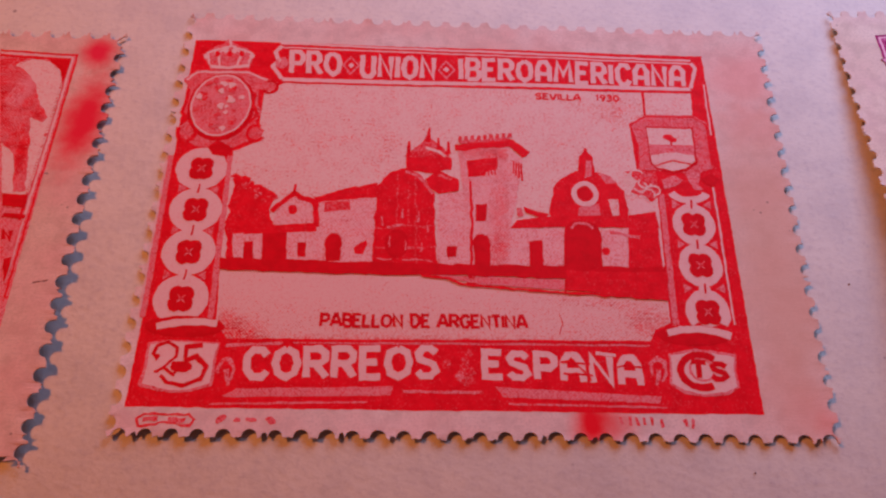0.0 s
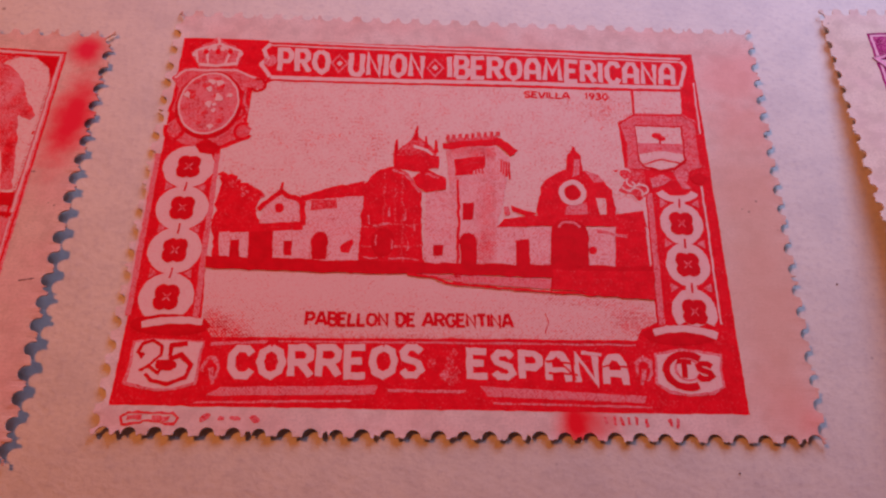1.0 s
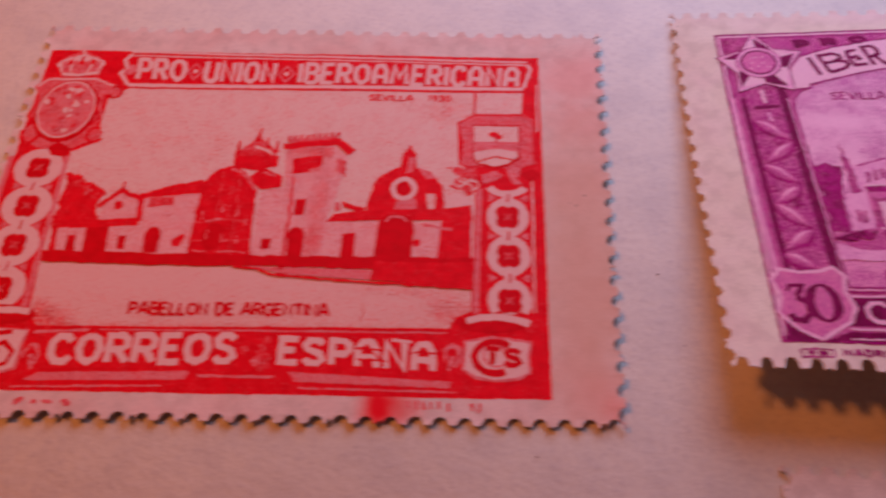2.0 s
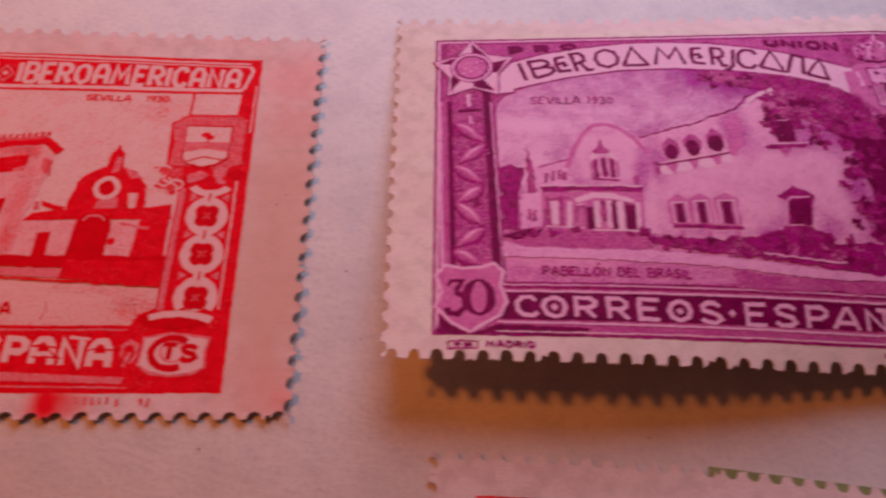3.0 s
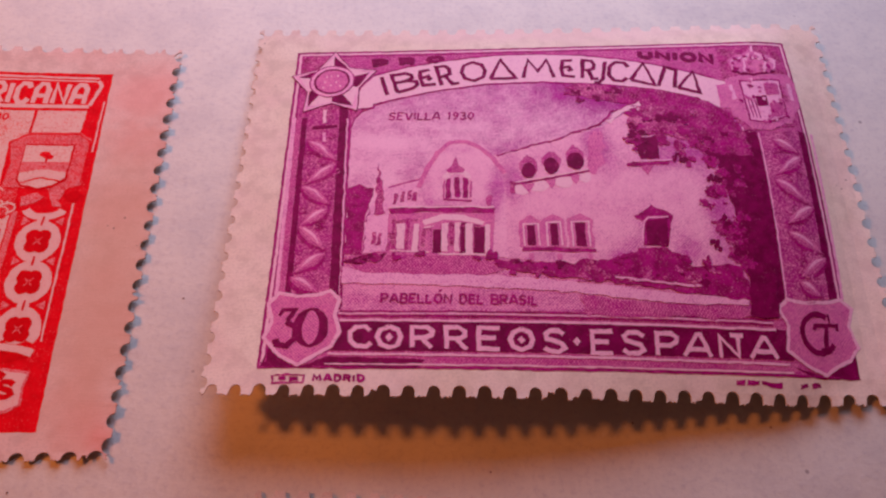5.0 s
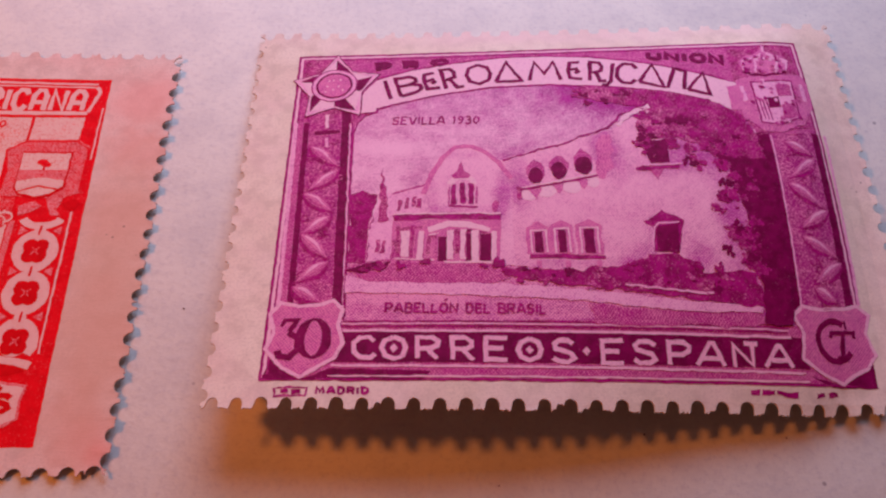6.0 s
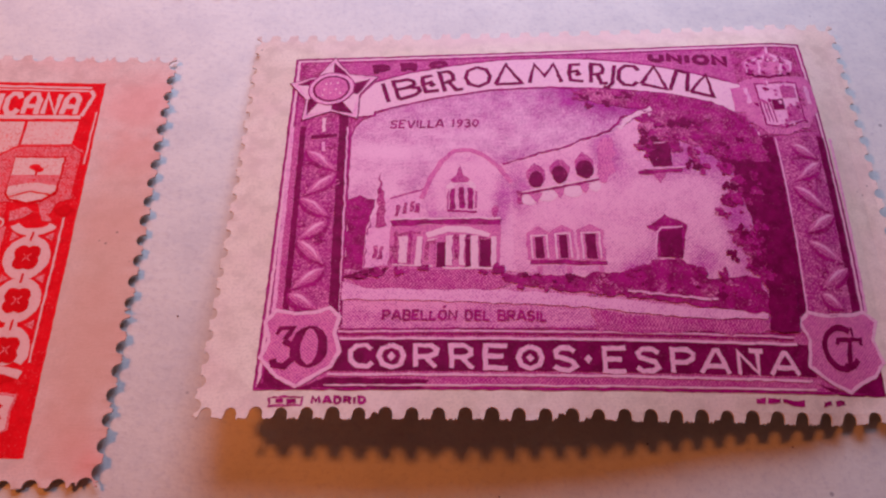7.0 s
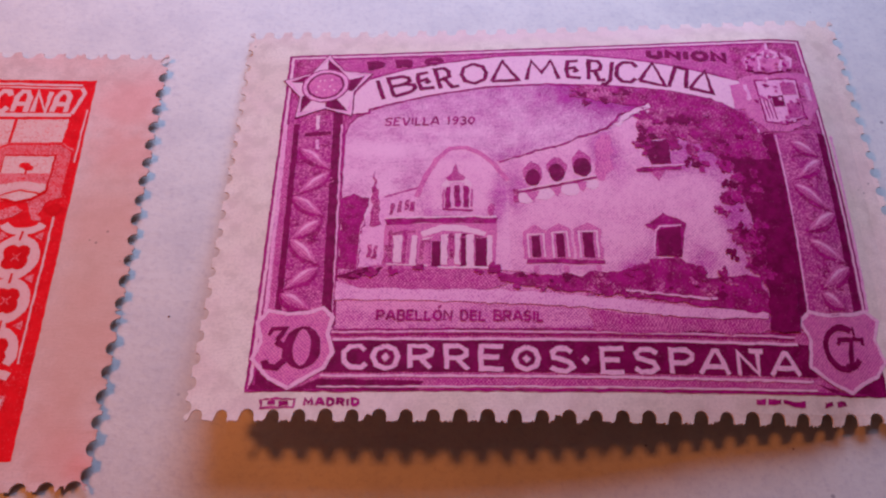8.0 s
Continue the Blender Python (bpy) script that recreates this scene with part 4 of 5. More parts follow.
red("pavement_tint", [((17.09, 8.31), (25.07, 8.18), (25.02, 7.50), (19.85, 7.77))], 9, red_soft)
red("kerb_line", line(((16.23, 8.29), (17.96, 8.10), (18.54, 7.78), (20.20, 7.63), (24.67, 7.34), (31.30, 7.03)), 0.16), 12, red_solid, rough=0.1)
red("lamp_post", line(((25.20, 10.34), (25.05, 7.28)), 0.10), 12, red_heavy)
red("pencil_mark", line(((24.59, 5.95), (24.76, 5.30), (24.51, 4.66)), 0.05), 5, red_heavy)


# ---- the violet 30 centimos stamp ----
violet_stamp = thing("postage_stamp", "violet stamp of a domed pavilion, bowed up from the album page", "stamp", "stamps on the page")
VIOLET_BOX = (-2.9, 39.4, -1.58, 28.5)
violet_edge = perforated(*VIOLET_BOX, 29, 21, 0.38, 0.26, rng, 0.07, 0.06, 0.0)
# the teeth stand closer along the half that bends up
violet_edge = [(-2.9 + (p[0] + 2.9) * (0.86 + 0.14 * (p[0] + 2.9) / 42.3), p[1]) for p in violet_edge]
paper_sheet(violet_edge, VIOLET, violet_paper, violet_stamp, VIOLET_BOX, 0.05)


def vio(name, polys, layer, material, label="", rough=0.05, under=None):
    return printed(name, polys, VIOLET, layer, material, under or violet_stamp, label, rough)


vio("printed_frame", [((0, 0), (36, 0), (36, 26), (0, 26))], 1, violet_mid)
vio("frame_rule", line(((0.06, 0.06), (35.94, 0.06), (35.94, 25.94), (0.06, 25.94)), 0.14, True), 3, violet_solid)
vio("frame_rule", line(((0.42, 0.4), (0.42, 25.5), (35.55, 25.5), (35.55, 0.4)), 0.10), 3, violet_solid)
vio("frame_rule", line(((0.24, 0.4), (0.24, 25.75), (35.75, 25.75), (35.75, 0.4)), 0.16), 2, violet_bare)
# side columns of twisted ribbon
vio("column_bed", [((1.09, 20.06), (3.46, 19.76), (3.96, 4.45), (1.34, 4.54))], 3, violet_column)
vio("column_rule", line(((0.68, 19.30), (0.89, 4.55)), 0.5), 4, violet_mid)
vio("column_rule", line(((1.0, 19.30), (1.22, 4.55)), 0.36), 5, violet_heavy)
vio("column_rule", line(((3.59, 20.13), (3.89, 4.45)), 0.60), 4, violet_heavy)
vio("column_rule", line(((0.30, 19.34), (0.57, 4.75)), 0.24), 4, violet_pale)
vio("column_rule", line(((4.01, 19.19), (4.33, 3.90)), 0.12), 4, violet_solid)
vio("column_rule", line(((3.87, 19.04), (4.21, 3.90)), 0.10), 5, violet_pale)
vio("column_bed", [((32.04, 16.74), (35.18, 17.19), (35.14, 4.82), (31.52, 4.57))], 3, violet_column)
vio("column_rule", line(((31.27, 16.95), (31.18, 4.39)), 0.95), 4, violet_heavy)
vio("column_rule", line(((31.87, 16.74), (31.65, 4.41)), 0.12), 5, violet_pale)
vio("column_rule", line(((30.75, 17.18), (30.55, 4.37)), 0.10), 5, violet_pale)
vio("column_rule", line(((35.42, 17.28), (35.25, 4.66)), 0.62), 4, violet_heavy)
vio("column_rule", line(((36.34, 17.37), (36.05, 4.91)), 0.22), 4, violet_pale)


def lens(a, b, fat, lean=0.0):
    """A leaf-shaped outline from a to b."""
    d = Vector((b[0] - a[0], b[1] - a[1]))
    n = Vector((-d.y, d.x)).normalized()
    if n.y < 0:
        n = -n
    up = [(a[0] + d.x * s + n.x * (lean + fat) * math.sin(math.pi * s ** 0.8), a[1] + d.y * s + n.y * (lean + fat) * math.sin(math.pi * s ** 0.8)) for s in [k / 9 for k in range(10)]]
    down = [(a[0] + d.x * s + n.x * (lean - fat) * math.sin(math.pi * s ** 0.8), a[1] + d.y * s + n.y * (lean - fat) * math.sin(math.pi * s ** 0.8)) for s in [k / 9 for k in range(8, 0, -1)]]
    return up + down


def ribbon_leaf(a, b, fat):
    vio("ribbon_fold", [lens(a, b, fat, -0.14)], 5, violet_solid)
    vio("ribbon_fold", [lens(between(a, b, 0.02), between(a, b, 0.94), fat * 0.8, 0.06)], 6, violet_mid)
    vio("ribbon_fold", [lens(between(a, b, 0.04), between(a, b, 0.9), fat * 0.46, 0.14)], 7, violet_soft)
    vio("ribbon_light", [lens(between(a, b, 0.10), between(a, b, 0.72), fat * 0.2, 0.2)], 8, violet_pale)


for a, b in (((1.48, 17.04), (3.28, 15.23)), ((3.24, 14.76), (1.60, 13.35)), ((1.42, 13.05), (3.11, 11.50)), ((3.00, 11.07), (1.49, 9.89)), ((1.51, 9.72), (3.09, 7.99)), ((3.04, 7.67), (1.42, 6.34)), ((1.33, 5.96), (2.93, 4.92)),
             ((32.90, 16.18), (34.66, 15.34)), ((34.75, 14.92), (32.63, 13.42)), ((32.44, 12.91), (34.60, 11.36)), ((34.84, 11.09), (32.67, 9.73)), ((32.70, 9.05), (35.00, 7.91)), ((35.09, 7.48), (33.01, 6.11)), ((32.93, 5.69), (34.30, 4.96))):
    ribbon_leaf(between(a, b, -0.10), between(a, b, 1.12), 0.5)
    m = between(a, b, 0.5)
    for k in range(7):
        c = (m[0] + rng.uniform(-1.0, 1.0), m[1] + rng.uniform(-1.3, 1.3))
        vio("column_curl", arc(c, 0.22, 0.22, rng.uniform(0, 180), rng.uniform(240, 420), 0.09, 8), 4.5, rng.choice((violet_solid, violet_solid, violet_soft)))
vio("column_tassel", line(((2.31, 19.96), (2.36, 18.70)), 0.22), 6, violet_bare)
vio("column_tassel", line(((1.56, 18.30), (3.22, 18.32)), 0.3), 6, violet_heavy)
vio("column_tassel", line(((2.39, 17.77), (2.45, 16.96)), 0.2), 6, violet_pale)

# picture field with an arched head
vio("picture_sky", [((4.07, 7.86), (4.05, 17.74), (4.21, 18.86), (4.76, 19.66), (5.48, 19.98), (6.94, 20.69), (9.93, 21.48), (13.35, 21.93), (17.19, 21.96), (21.39, 21.50), (25.17, 20.72), (28.15, 19.75), (29.58, 18.91), (30.83, 17.18), (30.61, 8.58), (30.88, 7.50))], 3, violet_sky)
vio("picture_ground", [((4.06, 8.06), (30.75, 7.67), (30.79, 3.46), (4.13, 3.58))], 3, violet_road)
vio("picture_edge", line(((4.25, 3.72), (4.11, 17.99), (4.35, 19.00), (4.83, 19.65), (5.56, 19.92)), 0.12), 5, violet_solid)
vio("title_banner", [((4.15, 20.03), (4.65, 21.98), (5.50, 23.18), (7.63, 24.00), (10.73, 24.67), (13.89, 25.12), (17.06, 25.12), (20.24, 24.85), (23.36, 24.18), (26.41, 23.17), (29.40, 21.93), (30.54, 21.51), (29.58, 18.91), (28.00, 19.97), (25.18, 20.77), (21.39, 21.50), (17.19, 21.96), (13.35, 21.93), (9.93, 21.42), (6.94, 20.69), (5.55, 20.19), (5.48, 19.93))], 5, violet_bare)
vio("banner_rule", line(((5.50, 23.30), (7.62, 24.06), (10.73, 24.73), (13.89, 25.18), (17.07, 25.19), (20.25, 24.91), (23.37, 24.24), (26.42, 23.23), (29.62, 21.98)), 0.15), 6, violet_solid)
vio("banner_rule", line(((4.74, 19.93), (5.56, 19.92), (5.58, 20.30), (6.94, 20.69), (9.93, 21.42), (13.35, 21.93), (17.19, 21.96), (21.39, 21.50), (25.18, 20.77), (28.16, 19.81)), 0.15), 6, violet_solid)
vio("banner_fold", [((29.65, 21.18), (30.60, 21.39), (30.23, 18.91), (29.50, 18.91))], 6, violet_soft)
for glyph, bl, br, tr, tl in (
        ("I", (6.22, 21.13), (6.70, 21.21), (6.19, 23.14), (5.81, 23.05)),
        ("B", (7.04, 21.35), (8.57, 21.92), (8.09, 23.48), (6.57, 23.23)),
        ("curl_E", (8.72, 21.80), (9.93, 22.05), (9.56, 23.87), (8.48, 23.64)),
        ("tall_R", (10.08, 21.99), (11.38, 22.07), (10.95, 24.15), (9.71, 23.99)),
        ("O", (11.53, 22.29), (13.45, 22.40), (13.31, 24.51), (11.50, 24.37)),
        ("triangle_A", (13.61, 22.45), (15.46, 22.50), (15.20, 24.64), (13.63, 24.62)),
        ("M", (15.81, 22.53), (18.24, 22.43), (18.12, 24.46), (16.06, 24.52)),
        ("curl_E", (18.51, 22.41), (19.70, 22.27), (19.86, 24.41), (18.68, 24.48)),
        ("tall_R", (20.01, 22.25), (21.14, 21.99), (21.50, 24.10), (20.25, 24.31)),
        ("J", (20.90, 21.89), (21.59, 21.84), (22.05, 24.00), (21.50, 24.10)),
        ("C", (21.84, 21.95), (23.28, 21.62), (23.70, 23.83), (22.21, 24.05)),
        ("triangle_A", (23.51, 21.85), (25.26, 21.23), (25.52, 23.60), (23.86, 23.82)),
        ("arch_N", (25.37, 21.17), (26.63, 20.95), (27.21, 23.14), (26.03, 23.32)),
        ("triangle_A", (26.78, 20.89), (28.36, 20.41), (29.02, 22.47), (27.32, 22.89))):
    vio("title_letter", strokes(glyph, bl, br, tr, tl, 0.29), 7, violet_heavy)
lettering("small_title", "PRO", (5.46, 24.19), (10.34, 24.63), (10.26, 25.21), (5.36, 24.93), 0.38, VIOLET, 6, violet_heavy, violet_stamp, 0.7, True)
lettering("small_title", "UNION", (24.54, 24.50), (29.92, 23.60), (30.06, 24.61), (24.65, 25.18), 0.38, VIOLET, 6, violet_heavy, violet_stamp, 0.25, True)
lettering("picture_caption", "SEVILLA 1930", (6.62, 18.72), (12.29, 18.40), (12.35, 19.09), (6.68, 19.40), 0.12, VIOLET, 6, violet_solid, violet_stamp, 0.2, True, "small violet caption")
lettering("picture_caption", "PABELLON DEL BRASIL", (6.57, 4.16), (15.66, 3.95), (15.70, 4.50), (6.59, 4.73), 0.14, VIOLET, 7, violet_solid, violet_stamp, 0.18, True, "violet caption under the picture")
vio("caption_accent", line(((9.90, 4.79), (10.06, 4.97)), 0.12), 7, violet_solid)

# five-pointed star badge
star = [(2.64, 25.86), (3.70, 24.12), (5.52, 23.77), (4.42, 22.11), (4.38, 19.91), (2.67, 20.69), (0.91, 19.97), (1.06, 21.80), (-0.06, 23.44), (1.65, 24.02)]
vio("corner_block", [((0.41, 25.61), (2.22, 25.64), (1.94, 24.23), (0.39, 23.52))], 4, violet_rough)
vio("corner_block", [((0.33, 22.02), (1.15, 21.13), (0.97, 19.28), (4.06, 19.03), (4.74, 20.04), (4.94, 22.24), (4.59, 23.13), (0.40, 23.41))], 3, violet_rough)
star_part = vio("star_badge", [star], 6, violet_pale)
centre = (2.60, 22.81)
for k in range(5):
    tip, near = star[2 * k], star[(2 * k + 1) % 10]
    vio("star_facet", [[centre, near, between(tip, centre, 0.12)]], 7, violet_heavy, under=star_part)
    vio("star_facet", [[centre, between(tip, centre, 0.14), star[2 * k - 1]]], 7.4, violet_bare, under=star_part)
vio("star_edge", line(star, 0.12, True), 9, violet_text, under=star_part)
vio("star_edge", line([between(p, centre, -0.05) for p in star], 0.10, True), 8, violet_heavy, under=star_part)
vio("star_disc", [oval(centre, 1.55, 1.62, 30)], 9.6, violet_pale, under=star_part)
vio("star_disc", ring(centre, 1.52, 1.6, 0.10, 30), 10.4, violet_solid, under=star_part)
vio("star_disc", [oval(centre, 1.18, 1.22, 28)], 10.6, violet_soft, under=star_part)
vio("star_disc", ring(centre, 1.18, 1.22, 0.15, 28), 11, violet_heavy, under=star_part)
for k in range(8):
    c = (centre[0] + rng.uniform(-0.7, 0.7), centre[1] + rng.uniform(-0.7, 0.7))
    vio("star_point", [oval(c, 0.08, 0.09, 6)], 11, violet_bare, under=star_part)

# Spanish arms
vio("arms_ground", [((30.51, 25.17), (35.39, 25.55), (35.33, 17.72), (30.93, 16.70), (30.25, 18.66), (30.24, 21.62))], 4, violet_rough)
vio("crown", [((31.15, 22.78), (31.06, 23.87), (31.82, 24.47), (32.74, 24.81), (33.06, 25.30), (33.36, 24.78), (34.39, 24.48), (34.89, 24.00), (34.50, 22.87), (32.81, 22.41))], 6, violet_soft, rough=0.12)
for k in range(7):
    c = between((31.42, 23.61), (34.55, 23.80), k / 6)
    vio("crown_jewel", [oval((c[0], c[1] + 0.35 * math.sin(k * math.pi / 6)), 0.17, 0.2, 8)], 7, violet_solid if k % 2 else violet_pale)
for a, b, c in (((31.26, 22.89), (31.39, 23.86), (32.89, 24.55)), ((32.12, 22.65), (32.30, 23.83), (33.00, 24.67)), ((33.62, 22.64), (34.00, 23.83), (33.33, 24.66)), ((34.53, 22.99), (34.78, 23.97), (33.39, 24.54))):
    vio("crown_arch", line((a, b, c), 0.16), 7, violet_pale, rough=0.1)
vio("crown_cross", line(((33.15, 24.79), (33.29, 25.55)), 0.22), 8, violet_pale, rough=0.1)
vio("crown_band", line(((31.12, 22.66), (32.70, 22.29), (34.48, 22.81)), 0.22), 7, violet_heavy)
vio("arms_cartouche", [((30.45, 21.85), (31.51, 22.19), (35.65, 22.67), (36.04, 21.74), (35.89, 19.63), (34.78, 18.01), (32.84, 17.01), (31.25, 17.24), (30.24, 18.20), (30.29, 19.96))], 6, violet_soft, rough=0.15)
vio("arms_shield", [((31.39, 21.62), (34.63, 21.90), (34.58, 18.39), (32.88, 17.59), (31.35, 17.73))], 7, violet_pale)
vio("arms_shield_edge", line(((31.47, 21.62), (34.63, 21.90), (34.50, 18.46), (32.91, 17.69), (31.46, 17.83)), 0.15, True), 8, violet_solid)
vio("arms_quarter", [((32.37, 20.10), (33.23, 20.22), (33.19, 19.29), (32.32, 19.16))], 9, violet_heavy)
vio("arms_quarter", [((33.25, 21.40), (34.35, 21.56), (34.35, 20.45), (33.24, 20.27))], 8, violet_mid)
vio("arms_quarter", [((33.32, 19.49), (34.45, 19.75), (34.43, 18.54), (33.16, 18.09))], 8, violet_mid)
for k in range(4):
    vio("arms_pale", line((between((31.47, 19.76), (32.22, 19.78), k / 3), between((31.52, 18.13), (32.33, 18.05), k / 3)), 0.10), 8, violet_solid)
for a in ((30.73, 20.51), (35.37, 20.86)):
    vio("arms_pillar", line(((a[0], a[1] + 0.8), (a[0], a[1] - 0.8)), 0.3), 8, violet_pale, rough=0.15)
for k in range(60):
    c = quad((30.25, 17.31), (35.14, 17.99), (34.89, 22.14), (30.83, 21.73), rng.random(), rng.random()) if k < 36 else quad((31.10, 22.54), (34.54, 22.65), (34.74, 24.55), (31.67, 24.35), rng.random(), rng.random())
    vio("arms_detail", [[(c[0] + rng.uniform(0.1, 0.26) * math.cos(a), c[1] + rng.uniform(0.1, 0.26) * math.sin(a)) for a in [j * 1.26 for j in range(5)]]], 9 + 0.06 * k, rng.choice((violet_solid, violet_mid, violet_mid, violet_pale)), rough=0.15)

# lower band
vio("name_band", [((4.20, 2.98), (31.40, 2.70), (31.70, 0.94), (3.66, 1.09))], 4, violet_heavy)
for a, b, wd, mat in (((4.29, 3.02), (30.62, 2.67), 0.14, violet_text), ((4.21, 3.30), (30.47, 2.96), 0.10, violet_solid), ((4.25, 3.61), (30.52, 3.22), 0.10, violet_solid), ((4.20, 3.47), (30.49, 3.09), 0.10, violet_pale),
                      ((3.76, 0.89), (31.34, 0.68), 0.13, violet_text), ((3.63, 0.27), (31.58, 0.20), 0.08, violet_bare)):
    vio("band_rule", line((a, b), wd), 5, mat)
vio("band_foot", [((0.13, 0.04), (0.51, 1.37), (2.12, 0.02), (3.68, 0.73), (9.17, 0.57), (8.58, -0.00))], 3, violet_heavy)
vio("band_foot", [((31.64, 0.57), (33.94, 0.01), (36.32, 1.98), (36.30, -0.11), (33.12, -0.07))], 3, violet_heavy)
for glyph, bl, br, tr, tl in (
        ("C", (4.89, 1.34), (6.18, 1.29), (6.10, 2.60), (4.86, 2.62)), ("O", (6.42, 1.26), (7.88, 1.25), (7.83, 2.58), (6.37, 2.60)),
        ("R", (8.33, 1.28), (9.53, 1.24), (9.67, 2.52), (8.29, 2.54)), ("R", (10.23, 1.23), (11.53, 1.20), (11.51, 2.47), (10.22, 2.51)),
        ("E", (12.05, 1.23), (13.37, 1.20), (13.39, 2.46), (12.06, 2.47)), ("O", (13.86, 1.17), (15.34, 1.14), (15.37, 2.42), (13.92, 2.42)),
        ("S", (15.84, 1.08), (17.22, 1.05), (17.20, 2.36), (15.93, 2.36)), ("E", (18.66, 1.06), (19.98, 1.04), (20.05, 2.33), (18.68, 2.33)),
        ("S", (20.54, 1.05), (21.96, 1.03), (22.04, 2.32), (20.64, 2.31)), ("P", (22.62, 1.01), (23.91, 1.03), (24.07, 2.28), (22.64, 2.29)),
        ("A", (24.46, 1.01), (26.14, 1.00), (26.09, 2.25), (24.69, 2.25)), ("N", (26.70, 0.95), (28.09, 1.04), (28.10, 2.16), (26.66, 2.19)),
        ("A", (28.74, 0.99), (30.54, 0.97), (30.34, 2.16), (29.07, 2.19))):
    vio("band_letter", strokes(glyph, bl, br, tr, tl, 0.27), 6, violet_text)
for c in ((7.12, 1.91), (14.63, 1.77), (17.88, 1.69)):
    vio("band_dot", [[(c[0] - 0.22, c[1]), (c[0], c[1] + 0.26), (c[0] + 0.22, c[1]), (c[0], c[1] - 0.26)]], 7, violet_text)
vio("band_tilde", line(((27.46, 2.27), (28.34, 2.26)), 0.26), 6, violet_text)


def value_shield(pts):
    ob = vio("value_shield", [pts], 6, violet_soft)
    vio("shield_rim", line(pts, 0.22, True), 7, violet_text, under=ob)
    vio("shield_rim", line([between(p, pts[0], 0.0) for p in pts], 0.07, True), 6.5, violet_solid, under=ob)
    return ob


shield = value_shield(((0.74, 4.93), (1.70, 4.67), (2.94, 4.74), (3.64, 5.01), (4.21, 4.37), (4.02, 3.37), (4.33, 2.26), (3.91, 1.32), (2.94, 0.74), (2.17, 0.19), (1.17, 0.76), (0.14, 1.93), (0.52, 2.94), (0.19, 4.21)))
vio("numeral_three", line(((0.90, 3.39), (1.04, 3.74), (1.78, 3.76), (1.36, 3.02)), (0.2, 0.34)) + line(((1.31, 2.95), (1.83, 2.59), (1.89, 1.89), (1.46, 1.39), (0.91, 1.50), (0.81, 1.85)), (0.3, 0.42)), 8, violet_heavy, under=shield)
vio("numeral_zero", [oval((2.71, 2.57), 1.0, 1.28, 26)], 8, violet_heavy, under=shield)
vio("numeral_zero", [oval((2.71, 2.57), 0.46, 1.10, 22)], 9, violet_soft, under=shield)
shield = value_shield(((31.68, 4.58), (32.89, 4.43), (34.86, 4.61), (35.85, 4.86), (36.61, 4.35), (36.13, 3.17), (36.61, 1.90), (35.85, 1.05), (34.71, 0.59), (33.96, 0.13), (32.81, 0.53), (31.32, 1.49), (31.55, 2.93), (31.03, 3.99)))
vio("letter_c", arc((33.74, 2.59), 1.22, 1.18, 55, 330, 0.36, 22), 8, violet_heavy, under=shield)
vio("letter_c", line(((34.56, 3.87), (34.66, 3.31)), 0.16), 8, violet_heavy, under=shield)
vio("letter_t", line(((33.40, 2.77), (33.50, 3.07), (35.17, 3.18), (35.18, 2.85)), 0.24) + line(((34.35, 3.09), (34.17, 1.71)), 0.34) + line(((33.74, 1.66), (34.59, 1.70)), 0.16), 9, violet_heavy, under=shield)
vio("imprint_scroll", line(((0.88, -0.42), (2.62, -0.40), (2.49, -0.87), (0.87, -0.87)), 0.10, True), 2, violet_rough, rough=0.15)
for a, b in (((1.20, -0.65), (1.60, -0.62)), ((1.78, -0.68), (2.30, -0.62)), 
             ((27.68, -0.39), (28.18, -0.47)), ((28.33, -0.44), (29.21, -0.48)), ((29.36, -0.48), (30.72, -0.51)), ((31.96, -0.48), (32.52, -0.50)), ((32.76, -0.50), (33.40, -0.51))):
    vio("imprint_mark", line((a, b), 0.26), 2, violet_solid, rough=0.16)
lettering("imprint_word", "MADRID", (3.09, -0.75), (5.84, -0.75), (5.83, -0.41), (3.06, -0.40), 0.15, VIOLET, 2, violet_solid, violet_stamp, 0.3, True, "tiny violet printer's imprint")

# the pavilion
vio("far_tree", [((4.21, 7.53), (4.18, 12.84), (5.06, 13.05), (5.84, 12.54), (5.64, 10.64), (5.31, 7.48))], 5, violet_solid, rough=0.25)
vio("far_house", [((5.31, 7.64), (5.44, 10.65), (5.88, 11.49), (6.04, 12.71), (7.13, 12.73), (8.67, 13.17), (8.70, 7.50))], 5, violet_pale)
vio("far_house_roof", line(((6.79, 12.66), (8.77, 13.25)), 0.14), 6, violet_mid)
vio("spire", [((5.98, 10.54), (6.02, 13.25), (6.17, 14.91), (6.37, 13.00), (6.58, 10.50))], 7, violet_rough, rough=0.2)
for a, b in (((7.16, 11.23), (7.28, 12.10)), ((7.63, 11.46), (7.68, 12.34)), ((8.10, 11.52), (8.16, 12.39)), ((8.38, 11.42), (8.44, 12.11)), ((5.99, 8.24), (6.03, 9.12)), ((6.26, 8.15), (6.36, 9.11)), ((6.92, 7.72), (6.95, 9.08))):
    vio("far_window", line((a, b), 0.24), 7, violet_rough, rough=0.12)
vio("main_wall", [((13.01, 7.20), (13.56, 15.08), (16.33, 15.97), (20.85, 17.29), (23.76, 19.22), (29.81, 14.16), (29.15, 6.44), (16.97, 6.68))], 5, violet_wall)
vio("gable", [((8.35, 10.49), (8.67, 12.54), (9.19, 14.05), (9.89, 15.51), (10.68, 16.33), (11.69, 16.36), (12.66, 15.71), (13.41, 14.80), (14.05, 13.57), (14.05, 7.10), (8.38, 7.28))], 6, violet_gable)
